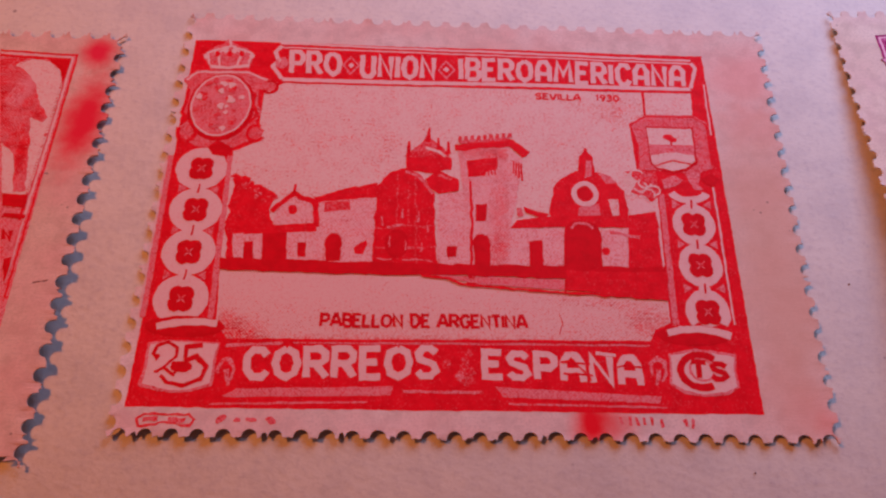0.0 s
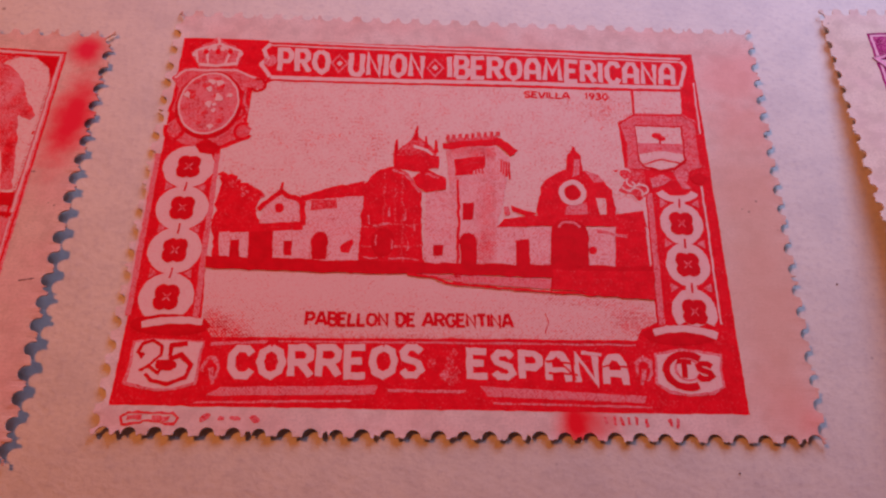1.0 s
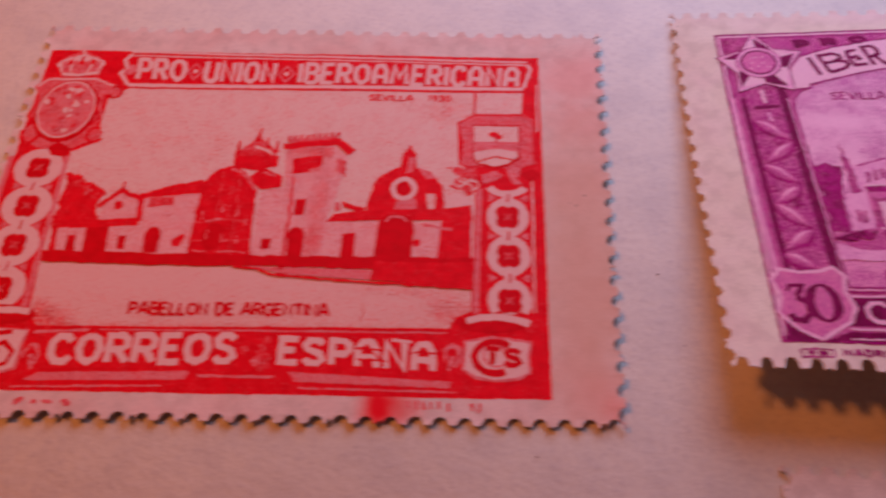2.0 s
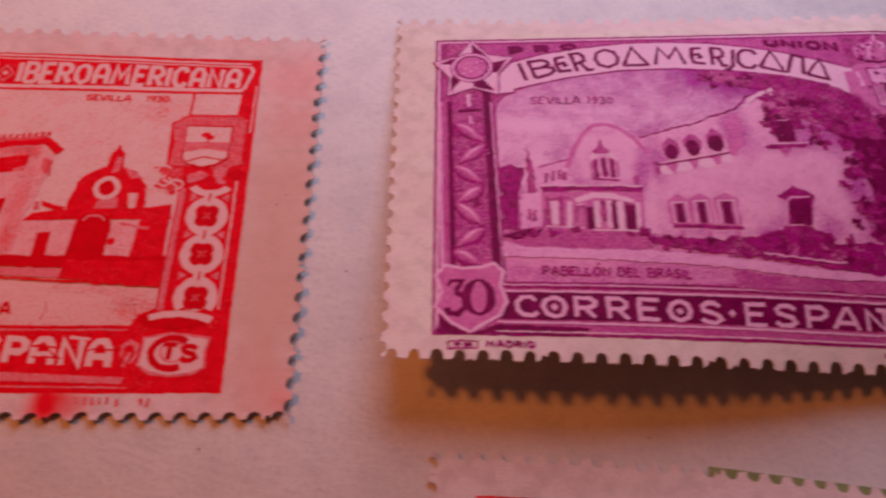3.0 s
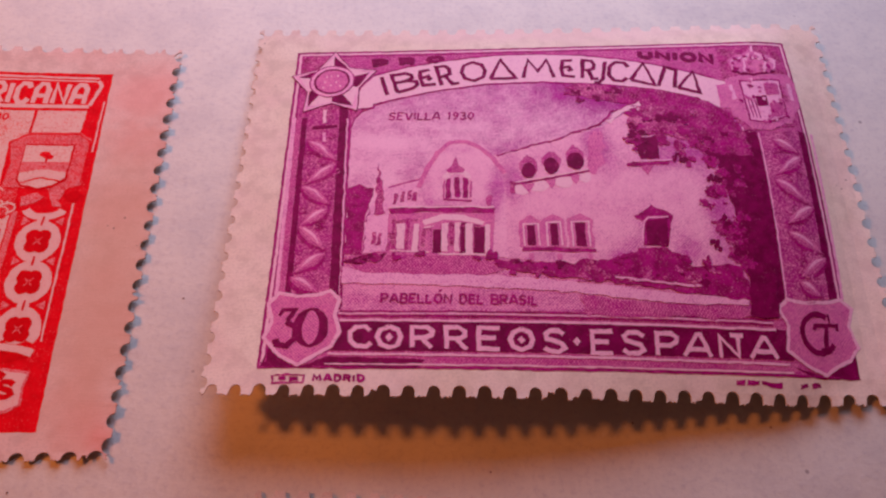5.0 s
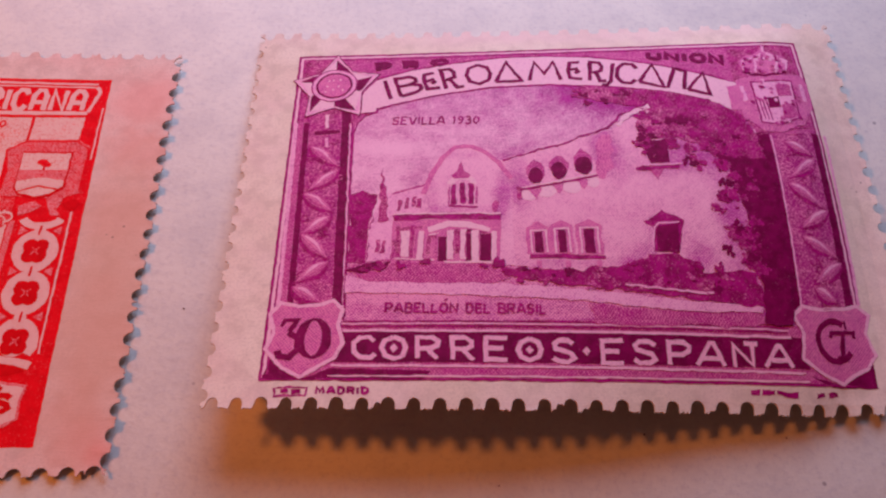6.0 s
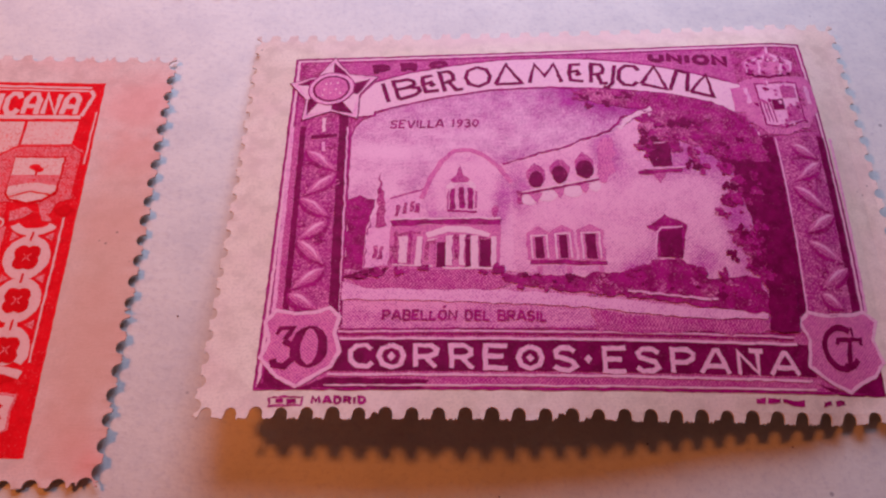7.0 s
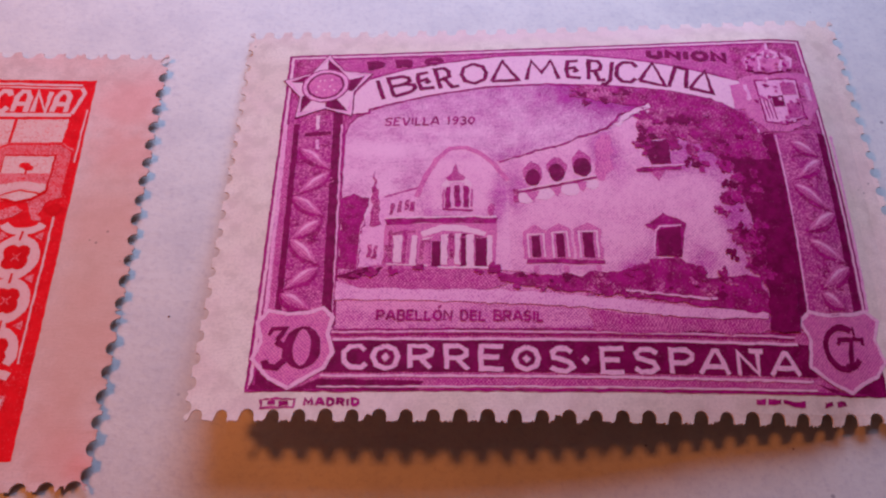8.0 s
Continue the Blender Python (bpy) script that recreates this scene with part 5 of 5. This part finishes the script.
vio("gable_line", line(((8.67, 12.54), (9.19, 14.05), (9.89, 15.46), (10.72, 16.33), (11.69, 16.36), (12.66, 15.71), (13.47, 14.71), (14.12, 13.48)), 0.34), 7, violet_soft)
vio("cornice_line", line(((13.70, 14.98), (14.86, 15.38), (15.96, 15.79), (17.81, 16.27), (19.34, 16.98), (20.69, 17.50), (21.69, 18.59), (22.59, 19.07), (23.79, 19.44)), 0.14), 7, violet_solid, rough=0.15)
vio("gable_window_hood", [((10.44, 13.96), (10.79, 14.31), (11.02, 15.19), (11.21, 14.29), (11.62, 13.89), (11.47, 13.63), (10.57, 13.68))], 8, violet_mid)
for a, b in (((10.51, 11.56), (10.56, 13.14)), ((11.09, 11.62), (11.09, 13.29)), ((11.59, 11.59), (11.64, 13.17))):
    vio("gable_window", line((a, b), 0.34), 8, violet_solid, rough=0.1)
vio("gable_window_cap", arc((11.06, 13.05), 0.78, 0.72, 8, 172, 0.34, 14), 7.5, violet_bare, rough=0.1)
for a in (10.22, 11.92):
    vio("gable_window_jamb", line(((a, 11.6), (a + 0.04, 13.0)), 0.12), 8, violet_mid, rough=0.1)
vio("gable_window_sill", line(((10.20, 11.49), (11.96, 11.32)), 0.14), 8, violet_solid)
vio("porch_body", [((6.85, 10.57), (13.41, 10.41), (13.14, 7.20), (6.80, 7.42))], 7, violet_soft)
vio("porch_cornice", [((6.84, 10.95), (8.51, 11.03), (10.53, 11.01), (13.36, 10.66), (13.34, 10.29), (10.53, 10.50), (8.52, 10.56), (6.91, 10.48))], 8, violet_solid, rough=0.1)
vio("porch_pediment", [((8.92, 9.96), (10.19, 10.39), (11.53, 10.25), (12.71, 9.71), (12.57, 9.47), (11.18, 9.85), (10.18, 9.90), (9.05, 9.54))], 8, violet_bare)
for a, b, wd in (((7.60, 9.70), (7.56, 7.85), 0.52), ((8.59, 9.65), (8.47, 7.66), 0.34), ((10.31, 9.65), (10.25, 7.59), 0.40), ((11.08, 9.70), (11.00, 7.57), 0.34), ((11.77, 9.58), (11.71, 7.39), 0.46), ((12.90, 9.46), (12.82, 7.44), 0.30)):
    vio("porch_column", line((a, b), wd), 9, violet_bare)
for a, b, wd in (((9.84, 9.18), (9.80, 7.49), 0.50), ((10.71, 9.71), (10.68, 7.96), 0.26), ((11.38, 9.68), (11.35, 7.40), 0.40), ((12.40, 9.32), (12.33, 7.37), 0.66), ((9.05, 9.46), (8.96, 7.87), 0.22), ((7.19, 10.13), (7.18, 7.79), 0.20), ((8.05, 10.09), (7.95, 7.76), 0.22)):
    vio("porch_opening", line((a, b), wd), 8.5, violet_heavy if wd > 0.3 else violet_rough)
for a, b in (((7.0, 9.85), (8.6, 9.95)), ((8.9, 9.2), (9.5, 9.25)), ((10.0, 9.45), (12.4, 9.42))):
    vio("porch_shade", line((a, b), 0.16), 8.6, violet_rough, rough=0.15)
for a, b in (((6.9, 11.06), (13.3, 10.80)), ((9.0, 9.36), (9.6, 9.42)), ((7.0, 7.74), (9.3, 7.60)), ((9.9, 7.44), (12.9, 7.30))):
    vio("porch_step", line((a, b), 0.11), 9.2, violet_bare, rough=0.1)
for a in (7.35, 8.25, 8.75, 9.45, 10.5, 11.2, 12.02):
    vio("porch_flute", line(((a, 9.5), (a - 0.03, 7.7)), 0.08), 9.6, violet_mid, rough=0.1)
vio("porch_urn", [((12.89, 10.85), (12.85, 11.44), (13.00, 11.78), (13.26, 11.59), (13.16, 10.84))], 9, violet_mid, rough=0.12)
for k, (a, b, c) in enumerate((((15.72, 14.49), (15.61, 12.78), (15.69, 14.95)), ((17.24, 14.78), (17.10, 13.15), (17.14, 15.25)), ((18.87, 15.25), (18.68, 13.43), (18.71, 15.83)))):
    m = between(a, b, 0.5)
    vio("upper_window_hood", [oval((m[0] + 0.02, m[1] + 0.35), 0.62, 0.86, 16), [(m[0] - 0.3, m[1] + 0.9), c, (m[0] + 0.3, m[1] + 0.9)]], 7, violet_mid, rough=0.12)
    vio("upper_window", [oval(m, 0.46 + 0.05 * k, 0.66 + 0.04 * k, 16)], 9, violet_heavy, rough=0.1)
vio("balcony_rule", line(((14.69, 12.52), (16.09, 12.76), (17.87, 13.12), (19.61, 13.48)), 0.14), 8, violet_solid)
vio("balcony_rule", line(((14.77, 12.69), (16.11, 12.93), (17.89, 13.29), (19.55, 13.62)), 0.10), 8, violet_bare)
for c, wide in (((15.12, 12.10), 0.46), ((16.32, 12.36), 0.58), ((17.88, 12.66), 0.60), ((19.2, 12.98), 0.44)):
    vio("balcony_scallop", [oval(c, wide, 0.46, 14)], 6.5, violet_bare, rough=0.12)
vio("balcony_end", line(((14.62, 12.75), (14.58, 11.75)), 0.34), 8, violet_rough, rough=0.15)
for c in ((15.55, 12.20), (17.06, 12.55), (18.62, 12.85)):
    vio("balcony_bracket", [[(c[0] - 0.42, c[1] + 0.3), (c[0] + 0.42, c[1] + 0.4), (c[0] + 0.05, c[1] - 0.45)]], 7, violet_soft, rough=0.15)
vio("corner_shade", [((19.88, 16.55), (20.88, 16.89), (20.70, 14.24), (19.99, 13.03), (19.54, 13.49))], 6, violet_soft, rough=0.3)
for k, (tl, br) in enumerate((((15.31, 9.37), (15.81, 7.89)), ((16.73, 9.45), (17.21, 7.86)), ((18.30, 9.48), (18.95, 7.82)))):
    u0, v1, u1, v0 = tl[0], tl[1], br[0], br[1]
    vio("lower_window_surround", [[(u0 - 0.5, v0 - 0.1), (u1 + 0.45, v0 - 0.1), (u1 + 0.45, v1 + 0.25), ((u0 + u1) / 2, v1 + 0.75), (u0 - 0.5, v1 + 0.25)]], 7, violet_soft, rough=0.1)
    vio("lower_window_surround", line(((u0 - 0.2, v0), (u0 - 0.2, v1 + 0.1), (u1 + 0.2, v1 + 0.1), (u1 + 0.2, v0)), 0.10), 8, violet_bare)
    vio("lower_window", [[(u0, v0), (u1, v0), (u1 - 0.03, v1), (u0, v1)]], 9, violet_heavy)
vio("lower_window_sill", line(((14.93, 7.68), (19.46, 7.52)), 0.26), 8, violet_solid, rough=0.1)
for a, b in (((15.51, 7.37), (15.47, 6.85)), ((17.23, 7.33), (17.18, 6.74)), ((19.10, 7.30), (19.11, 6.72))):
    vio("window_pier", line((a, b), 0.3), 7, violet_soft)
vio("entrance_hood", [((22.08, 9.91), (22.76, 10.29), (23.32, 10.76), (23.92, 10.43), (24.65, 10.04), (24.50, 9.50), (24.12, 7.88), (22.51, 7.88), (22.66, 9.51))], 7, violet_solid, rough=0.12)
vio("entrance_edge", line(((22.48, 8.14), (22.73, 9.51), (23.05, 9.81), (24.34, 9.88)), 0.12), 8, violet_pale)
vio("entrance", [((22.88, 9.58), (24.25, 9.73), (24.11, 7.77), (22.73, 7.92))], 9, violet_heavy)
vio("upper_right_window", [((22.77, 16.11), (24.52, 16.35), (24.45, 14.48), (23.10, 14.33))], 9, violet_heavy, rough=0.15)
vio("upper_right_sill", line(((22.64, 14.17), (25.24, 14.29)), 0.12), 10, violet_pale)
vio("upper_right_sill", line(((22.10, 13.92), (24.97, 14.03)), 0.26), 9, violet_solid, rough=0.15)
vio("sill_bracket", [((22.97, 13.89), (24.00, 13.95), (23.42, 13.00))], 8, violet_mid, rough=0.15)
vio("wall_scroll", line(((21.35, 17.67), (22.23, 18.66), (23.79, 19.39)), (0.3, 0.4)), 8, violet_bare, rough=0.15)


# the large tree: dark crown masses and many leaf clumps round their edge
vio("tree_crown", [((19.84, 21.48), (25.17, 20.72), (28.14, 19.70), (29.93, 18.65), (30.78, 16.94), (31.25, 14.22), (28.24, 14.12), (26.64, 15.84), (25.22, 16.43), (22.96, 16.40), (22.36, 17.41), (23.73, 19.01), (22.63, 19.33), (20.83, 20.16))], 8, violet_tree, rough=0.35)
vio("tree_crown", [((28.37, 14.79), (31.35, 14.66), (31.04, 3.56), (29.15, 3.67), (29.14, 6.37), (28.19, 7.40), (29.02, 10.03), (28.31, 12.41))], 8.8, violet_heavy, rough=0.3)
vio("tree_crown", [((18.5, 21.72), (20.4, 21.52), (22.6, 21.1), (23.4, 19.5), (22.0, 19.7), (20.9, 20.0), (20.1, 20.25), (19.3, 20.7))], 7.6, violet_tree, rough=0.45)
leaf = random.Random(21)


def clump(name, c, size, layer, material):
    tufts = []
    for i in range(11):
        k, s = leaf.randint(6, 9), size * leaf.uniform(0.12, 0.46)
        x, y = c[0] + leaf.gauss(0, 0.36) * size, c[1] + leaf.gauss(0, 0.32) * size
        tufts.append([(x + s * leaf.uniform(0.5, 1.2) * math.cos(6.283 * j / k), y + s * leaf.uniform(0.5, 1.2) * math.sin(6.283 * j / k)) for j in range(k)])
    vio(name, tufts, layer, material, rough=0.12)


for bl, br, tr, tl, n, lo, hi in (((22.52, 15.93), (26.95, 15.47), (27.44, 18.14), (23.31, 18.76), 26, 0.3, 0.7), ((27.24, 11.49), (29.69, 11.55), (30.21, 14.18), (27.86, 14.12), 20, 0.3, 0.7),
                                  ((26.95, 8.02), (29.23, 7.97), (29.41, 10.04), (27.39, 9.79), 18, 0.3, 0.7), ((28.23, 6.34), (29.83, 6.39), (29.90, 8.55), (28.72, 8.32), 12, 0.3, 0.7),
                                  ((18.90, 19.84), (22.32, 19.84), (22.49, 21.02), (18.68, 21.44), 14, 0.2, 0.5), ((25.21, 14.11), (28.63, 14.13), (29.57, 16.91), (26.44, 16.90), 18, 0.3, 0.7), ((26.56, 10.56), (28.72, 10.49), (28.51, 11.40), (26.94, 11.49), 6, 0.2, 0.4)):
    for k in range(n):
        clump("leaf_clump", quad(bl, br, tr, tl, leaf.random(), leaf.random()), leaf.uniform(lo, hi), 9.2 + 0.14 * k, leaf.choice((violet_solid, violet_heavy, violet_tree)))
for k in range(20):
    clump("leaf_light", quad((22.41, 15.09), (28.24, 14.12), (29.07, 18.39), (22.55, 18.80), leaf.random(), leaf.random()), leaf.uniform(0.12, 0.36), 13.0 + 0.12 * k, leaf.choice((violet_mid, violet_rough, violet_tree)))

# shrubs, lawn and drive
vio("flower_bed", [((4.23, 7.22), (5.31, 7.56), (6.92, 7.72), (13.07, 7.28), (13.83, 6.19), (12.37, 5.89), (5.37, 6.10))], 7, violet_mid, rough=0.15)
vio("low_hedge", [((4.25, 6.99), (5.31, 7.48), (6.92, 7.49), (6.49, 7.04), (5.02, 6.87))], 8, violet_heavy, rough=0.2)
vio("low_hedge", [((13.02, 7.51), (13.59, 7.04), (15.01, 6.78), (18.97, 6.72), (20.69, 6.99), (22.14, 7.70), (23.90, 7.77), (24.71, 7.27), (25.50, 6.56), (28.78, 6.50), (29.40, 4.33), (24.91, 4.90), (20.18, 5.43), (14.96, 5.98), (13.36, 6.45))], 10, violet_solid, rough=0.3)
for k in range(40):
    c = quad((13.67, 6.15), (28.13, 4.80), (28.38, 6.34), (13.70, 6.81), leaf.random(), leaf.random())
    clump("shrub", c, leaf.uniform(0.15, 0.45), 10.6 + 0.1 * k, leaf.choice((violet_heavy, violet_rough, violet_mid, violet_solid)))
for c, size in (((13.15, 7.15), 0.62), ((8.9, 7.45), 0.42), ((7.3, 7.35), 0.4), ((6.2, 7.3), 0.5), ((5.5, 7.2), 0.45), ((12.2, 7.1), 0.3), ((21.0, 6.95), 0.5), ((25.1, 6.9), 0.55), ((26.6, 6.6), 0.5)):
    clump("shrub", c, size, 14.7, violet_solid)
vio("hedge_line", line(((20.49, 5.78), (22.89, 5.43), (25.94, 5.19)), 0.12), 15, violet_pale, rough=0.12)
vio("drive", [((4.20, 6.76), (5.37, 6.25), (9.18, 5.97), (13.66, 5.86), (18.83, 5.30), (23.50, 4.82), (29.05, 4.46), (28.99, 4.12), (23.41, 4.15), (18.12, 4.72), (12.98, 5.09), (4.27, 5.54))], 9, violet_pale, rough=0.12)
vio("lawn", [((18.10, 4.48), (23.40, 4.05), (29.19, 3.93), (29.39, 3.28), (18.65, 3.34))], 8, violet_mid, rough=0.3)
vio("tree_foot", [((29.15, 6.44), (31.09, 6.51), (31.01, 3.40), (29.10, 3.40))], 15, violet_heavy, rough=0.2)


# ---- the stamps at the edges of the view ----
table_dark = ink("dark_crease", (0.12, 0.05, 0.04), (0.5, 0.3, 0.25), 0.7, 0.1, 0.3)
LEFT_BOX = (-1.0, 39.0, -3.2, 28.0)
left_stamp = thing("postage_stamp", "red statue stamp with smeared ink blots and a lifted edge", "stamp", "stamps on the page")
paper_sheet(perforated(*LEFT_BOX, 29, 21, 0.46, 0.12, rng, 0.08, 0.35), LEFT, left_paper, left_stamp, LEFT_BOX, 0.16)
LOWER_BOX = (-2.7, 39.0, -2.4, 28.45)


def left(name, polys, layer, material, label="", rough=0.05):
    return printed(name, polys, LEFT, layer, material, left_stamp, label, rough)


left("printed_frame", [((0, 0), (36, 0), (36, 26), (0, 26))], 1, red_dim)
left("frame_rule", line(((35.76, 6.82), (36.00, 25.86), (30.70, 26.12)), 0.14), 2, red_solid)
left("frame_rule", line(((35.27, 8.72), (35.52, 25.43), (30.81, 25.65)), 0.20), 3, red_solid)
left("frame_rule", line(((35.52, 7.76), (35.74, 25.64), (30.75, 25.91)), 0.14), 2, red_bare)
left("arch_field", [((33.87, 13.89), (31.48, 22.99), (32.13, 24.93), (33.15, 25.44), (34.26, 25.22), (35.13, 24.38), (35.56, 23.13), (35.55, 21.14), (35.39, 13.90))], 3, red_sky)
left("arch_spandrel", [((34.11, 25.42), (35.68, 25.38), (35.58, 23.38), (35.10, 24.53))], 4, red_heavy)
left("arch_spandrel", [((30.90, 25.30), (32.76, 25.47), (32.08, 24.83), (31.23, 23.98))], 4, red_rough)
left("statue", [((31.29, 23.73), (31.75, 24.92), (32.58, 24.64), (33.72, 23.31), (34.42, 21.59), (35.21, 20.39), (34.89, 19.90), (34.05, 20.36), (34.50, 18.22), (35.21, 14.34), (34.44, 14.34), (33.74, 17.27), (32.72, 18.19))], 5, red_figure, "plain standing shape", 0.12)
left("statue_light", [((32.08, 21.77), (32.78, 23.79), (33.33, 23.05), (32.78, 21.06))], 6, red_dim, rough=0.12)
left("plinth", [((33.79, 14.20), (35.40, 14.12), (35.45, 13.16), (34.05, 13.24))], 6, red_heavy)
left("plinth_rule", line(((34.22, 12.60), (35.63, 12.47)), 0.3), 6, red_heavy)
left("name_panel", [((34.30, 12.30), (35.56, 12.22), (35.55, 9.42), (35.08, 9.43))], 4, red_soft)
left("panel_letter", line(((34.71, 10.80), (34.60, 11.46), (35.08, 10.80), (35.01, 11.46)), 0.3), 6, red_heavy)
left("lower_block", [((35.08, 9.43), (35.57, 9.58), (35.57, 7.57))], 5, red_heavy)
for a, b in (((35.89, 15.79), (36.23, 15.84)), ((37.14, 7.85), (38.03, 7.99))):
    left("paper_crease", line((a, b), 0.09), 1, table_dark)

lower_stamp = thing("postage_stamp", "buff stamp with red printing, lying over a green one", "stamp", "stamps on the page")
paper_sheet(perforated(*LOWER_BOX, 32, 21, 0.38, 0.12, rng, 0.05, 0.05), LOWER, lower_paper, lower_stamp, LOWER_BOX, 0.04, step=2.0)
printed("printed_frame", [((0, 0), (36, 0), (36, 26), (0, 26))], LOWER, 1, red_rough, lower_stamp)
under_stamp = thing("postage_stamp", "green stamp half hidden under a buff one", "stamp", "stamps on the page")
UNDER_BOX = (0, 36, 0, 26)
paper_sheet(dense(((0, 0), (36, 0), (36, 26), (0, 26)), 0.5), UNDER, green_paper, under_stamp, UNDER_BOX, 0.04, step=6.0)
upper_stamp = thing("postage_stamp", "buff stamp lying above the violet one", "stamp", "stamps on the page")
UPPER_BOX = (-3.0, 39.0, -3.0, 28.0)
paper_sheet(perforated(*UPPER_BOX, 29, 21, 0.46, 0.05, rng, 0.08, 0.35), UPPER, lower_paper, upper_stamp, UPPER_BOX, 0.10, step=6.0)

# ---- the album page ----
page_white = Nodes("album_page_paper")
w = page_white.add("ShaderNodeTexCoord").outputs["Object"]
tone = page_white.mix(page_white.ramp(page_white.noise(w, 60.0, 4), 0.35, 0.7), (0.78, 0.76, 0.65), (0.72, 0.70, 0.61))
fine = page_white.noise(w, 2600.0, 4, 0.7)
hair = page_white.noise(page_white.stretched(w, 1100.0, 2000.0, 0.9), 1.0, 4, 0.6)
mottle = page_white.noise(w, 330.0, 5, 0.65)
tone = page_white.mix(page_white.math("MULTIPLY", page_white.ramp(mottle, 0.40, 0.68), 0.34), tone, (0.54, 0.53, 0.51))
tone = page_white.mix(page_white.math("MULTIPLY", page_white.ramp(fine, 0.46, 0.74), 0.30), tone, (0.42, 0.39, 0.41))
tone = page_white.mix(page_white.math("MULTIPLY", page_white.ramp(hair, 0.56, 0.74), 0.24), tone, (0.42, 0.40, 0.42))
spot = page_white.add("ShaderNodeTexVoronoi")
page_white.put(spot.inputs["Vector"], w)
spot.inputs["Scale"].default_value = 260.0
tone = page_white.mix(page_white.math("MULTIPLY", page_white.ramp(spot.outputs["Distance"], 0.05, 0.02), 0.6), tone, (0.16, 0.13, 0.14))
lump = page_white.noise(w, 520.0, 3, 0.6)
page_mat = page_white.finish(tone, 0.9, page_white.math("ADD", page_white.math("ADD", fine, hair), page_white.math("MULTIPLY", lump, 1.2)), 0.00005, 0.5, 0.2)
bm = bmesh.new()
bmesh.ops.create_cube(bm, size=1.0)
for v in bm.verts:
    v.co = Vector((v.co.x * 0.30 + 0.045, v.co.y * 0.24 + 0.012, v.co.z * 0.0004 - 0.0002))
page = as_mesh(bm, "album_page", page_mat, None)
tagged(page, "off-white fibrous paper album page under the stamps", "album page", kind="structure")
bm = bmesh.new()
bmesh.ops.create_cube(bm, size=1.0)
for v in bm.verts:
    v.co = Vector((v.co.x * 1.2, v.co.y * 0.8, v.co.z * 0.03 - 0.0154))
table_wood = Nodes("table_wood")
tw = table_wood.add("ShaderNodeTexCoord").outputs["Object"]
table_mat = table_wood.finish(table_wood.mix(table_wood.noise(table_wood.stretched(tw, 3, 40), 1.5, 5), (0.22, 0.12, 0.06), (0.12, 0.06, 0.03)), 0.5)
table = as_mesh(bm, "table_top", table_mat, None)
tagged(table, "brown wooden table top under the album page", "table", kind="structure")

for x, y in ((70.3, 0.15), (78.85, -0.25), (61.5, -2.6), (35.0, -3.2), (43.0, 8.5)):
    bm = bmesh.new()
    bmesh.ops.create_icosphere(bm, subdivisions=1, radius=0.00005)
    for v in bm.verts:
        v.co = Vector((v.co.x * rng.uniform(0.8, 1.5), v.co.y * rng.uniform(0.8, 1.5), v.co.z)) + Vector((x * MM, y * MM, 0.00003))
    part("speck", bm, table_dark, page, "tiny dark speck")
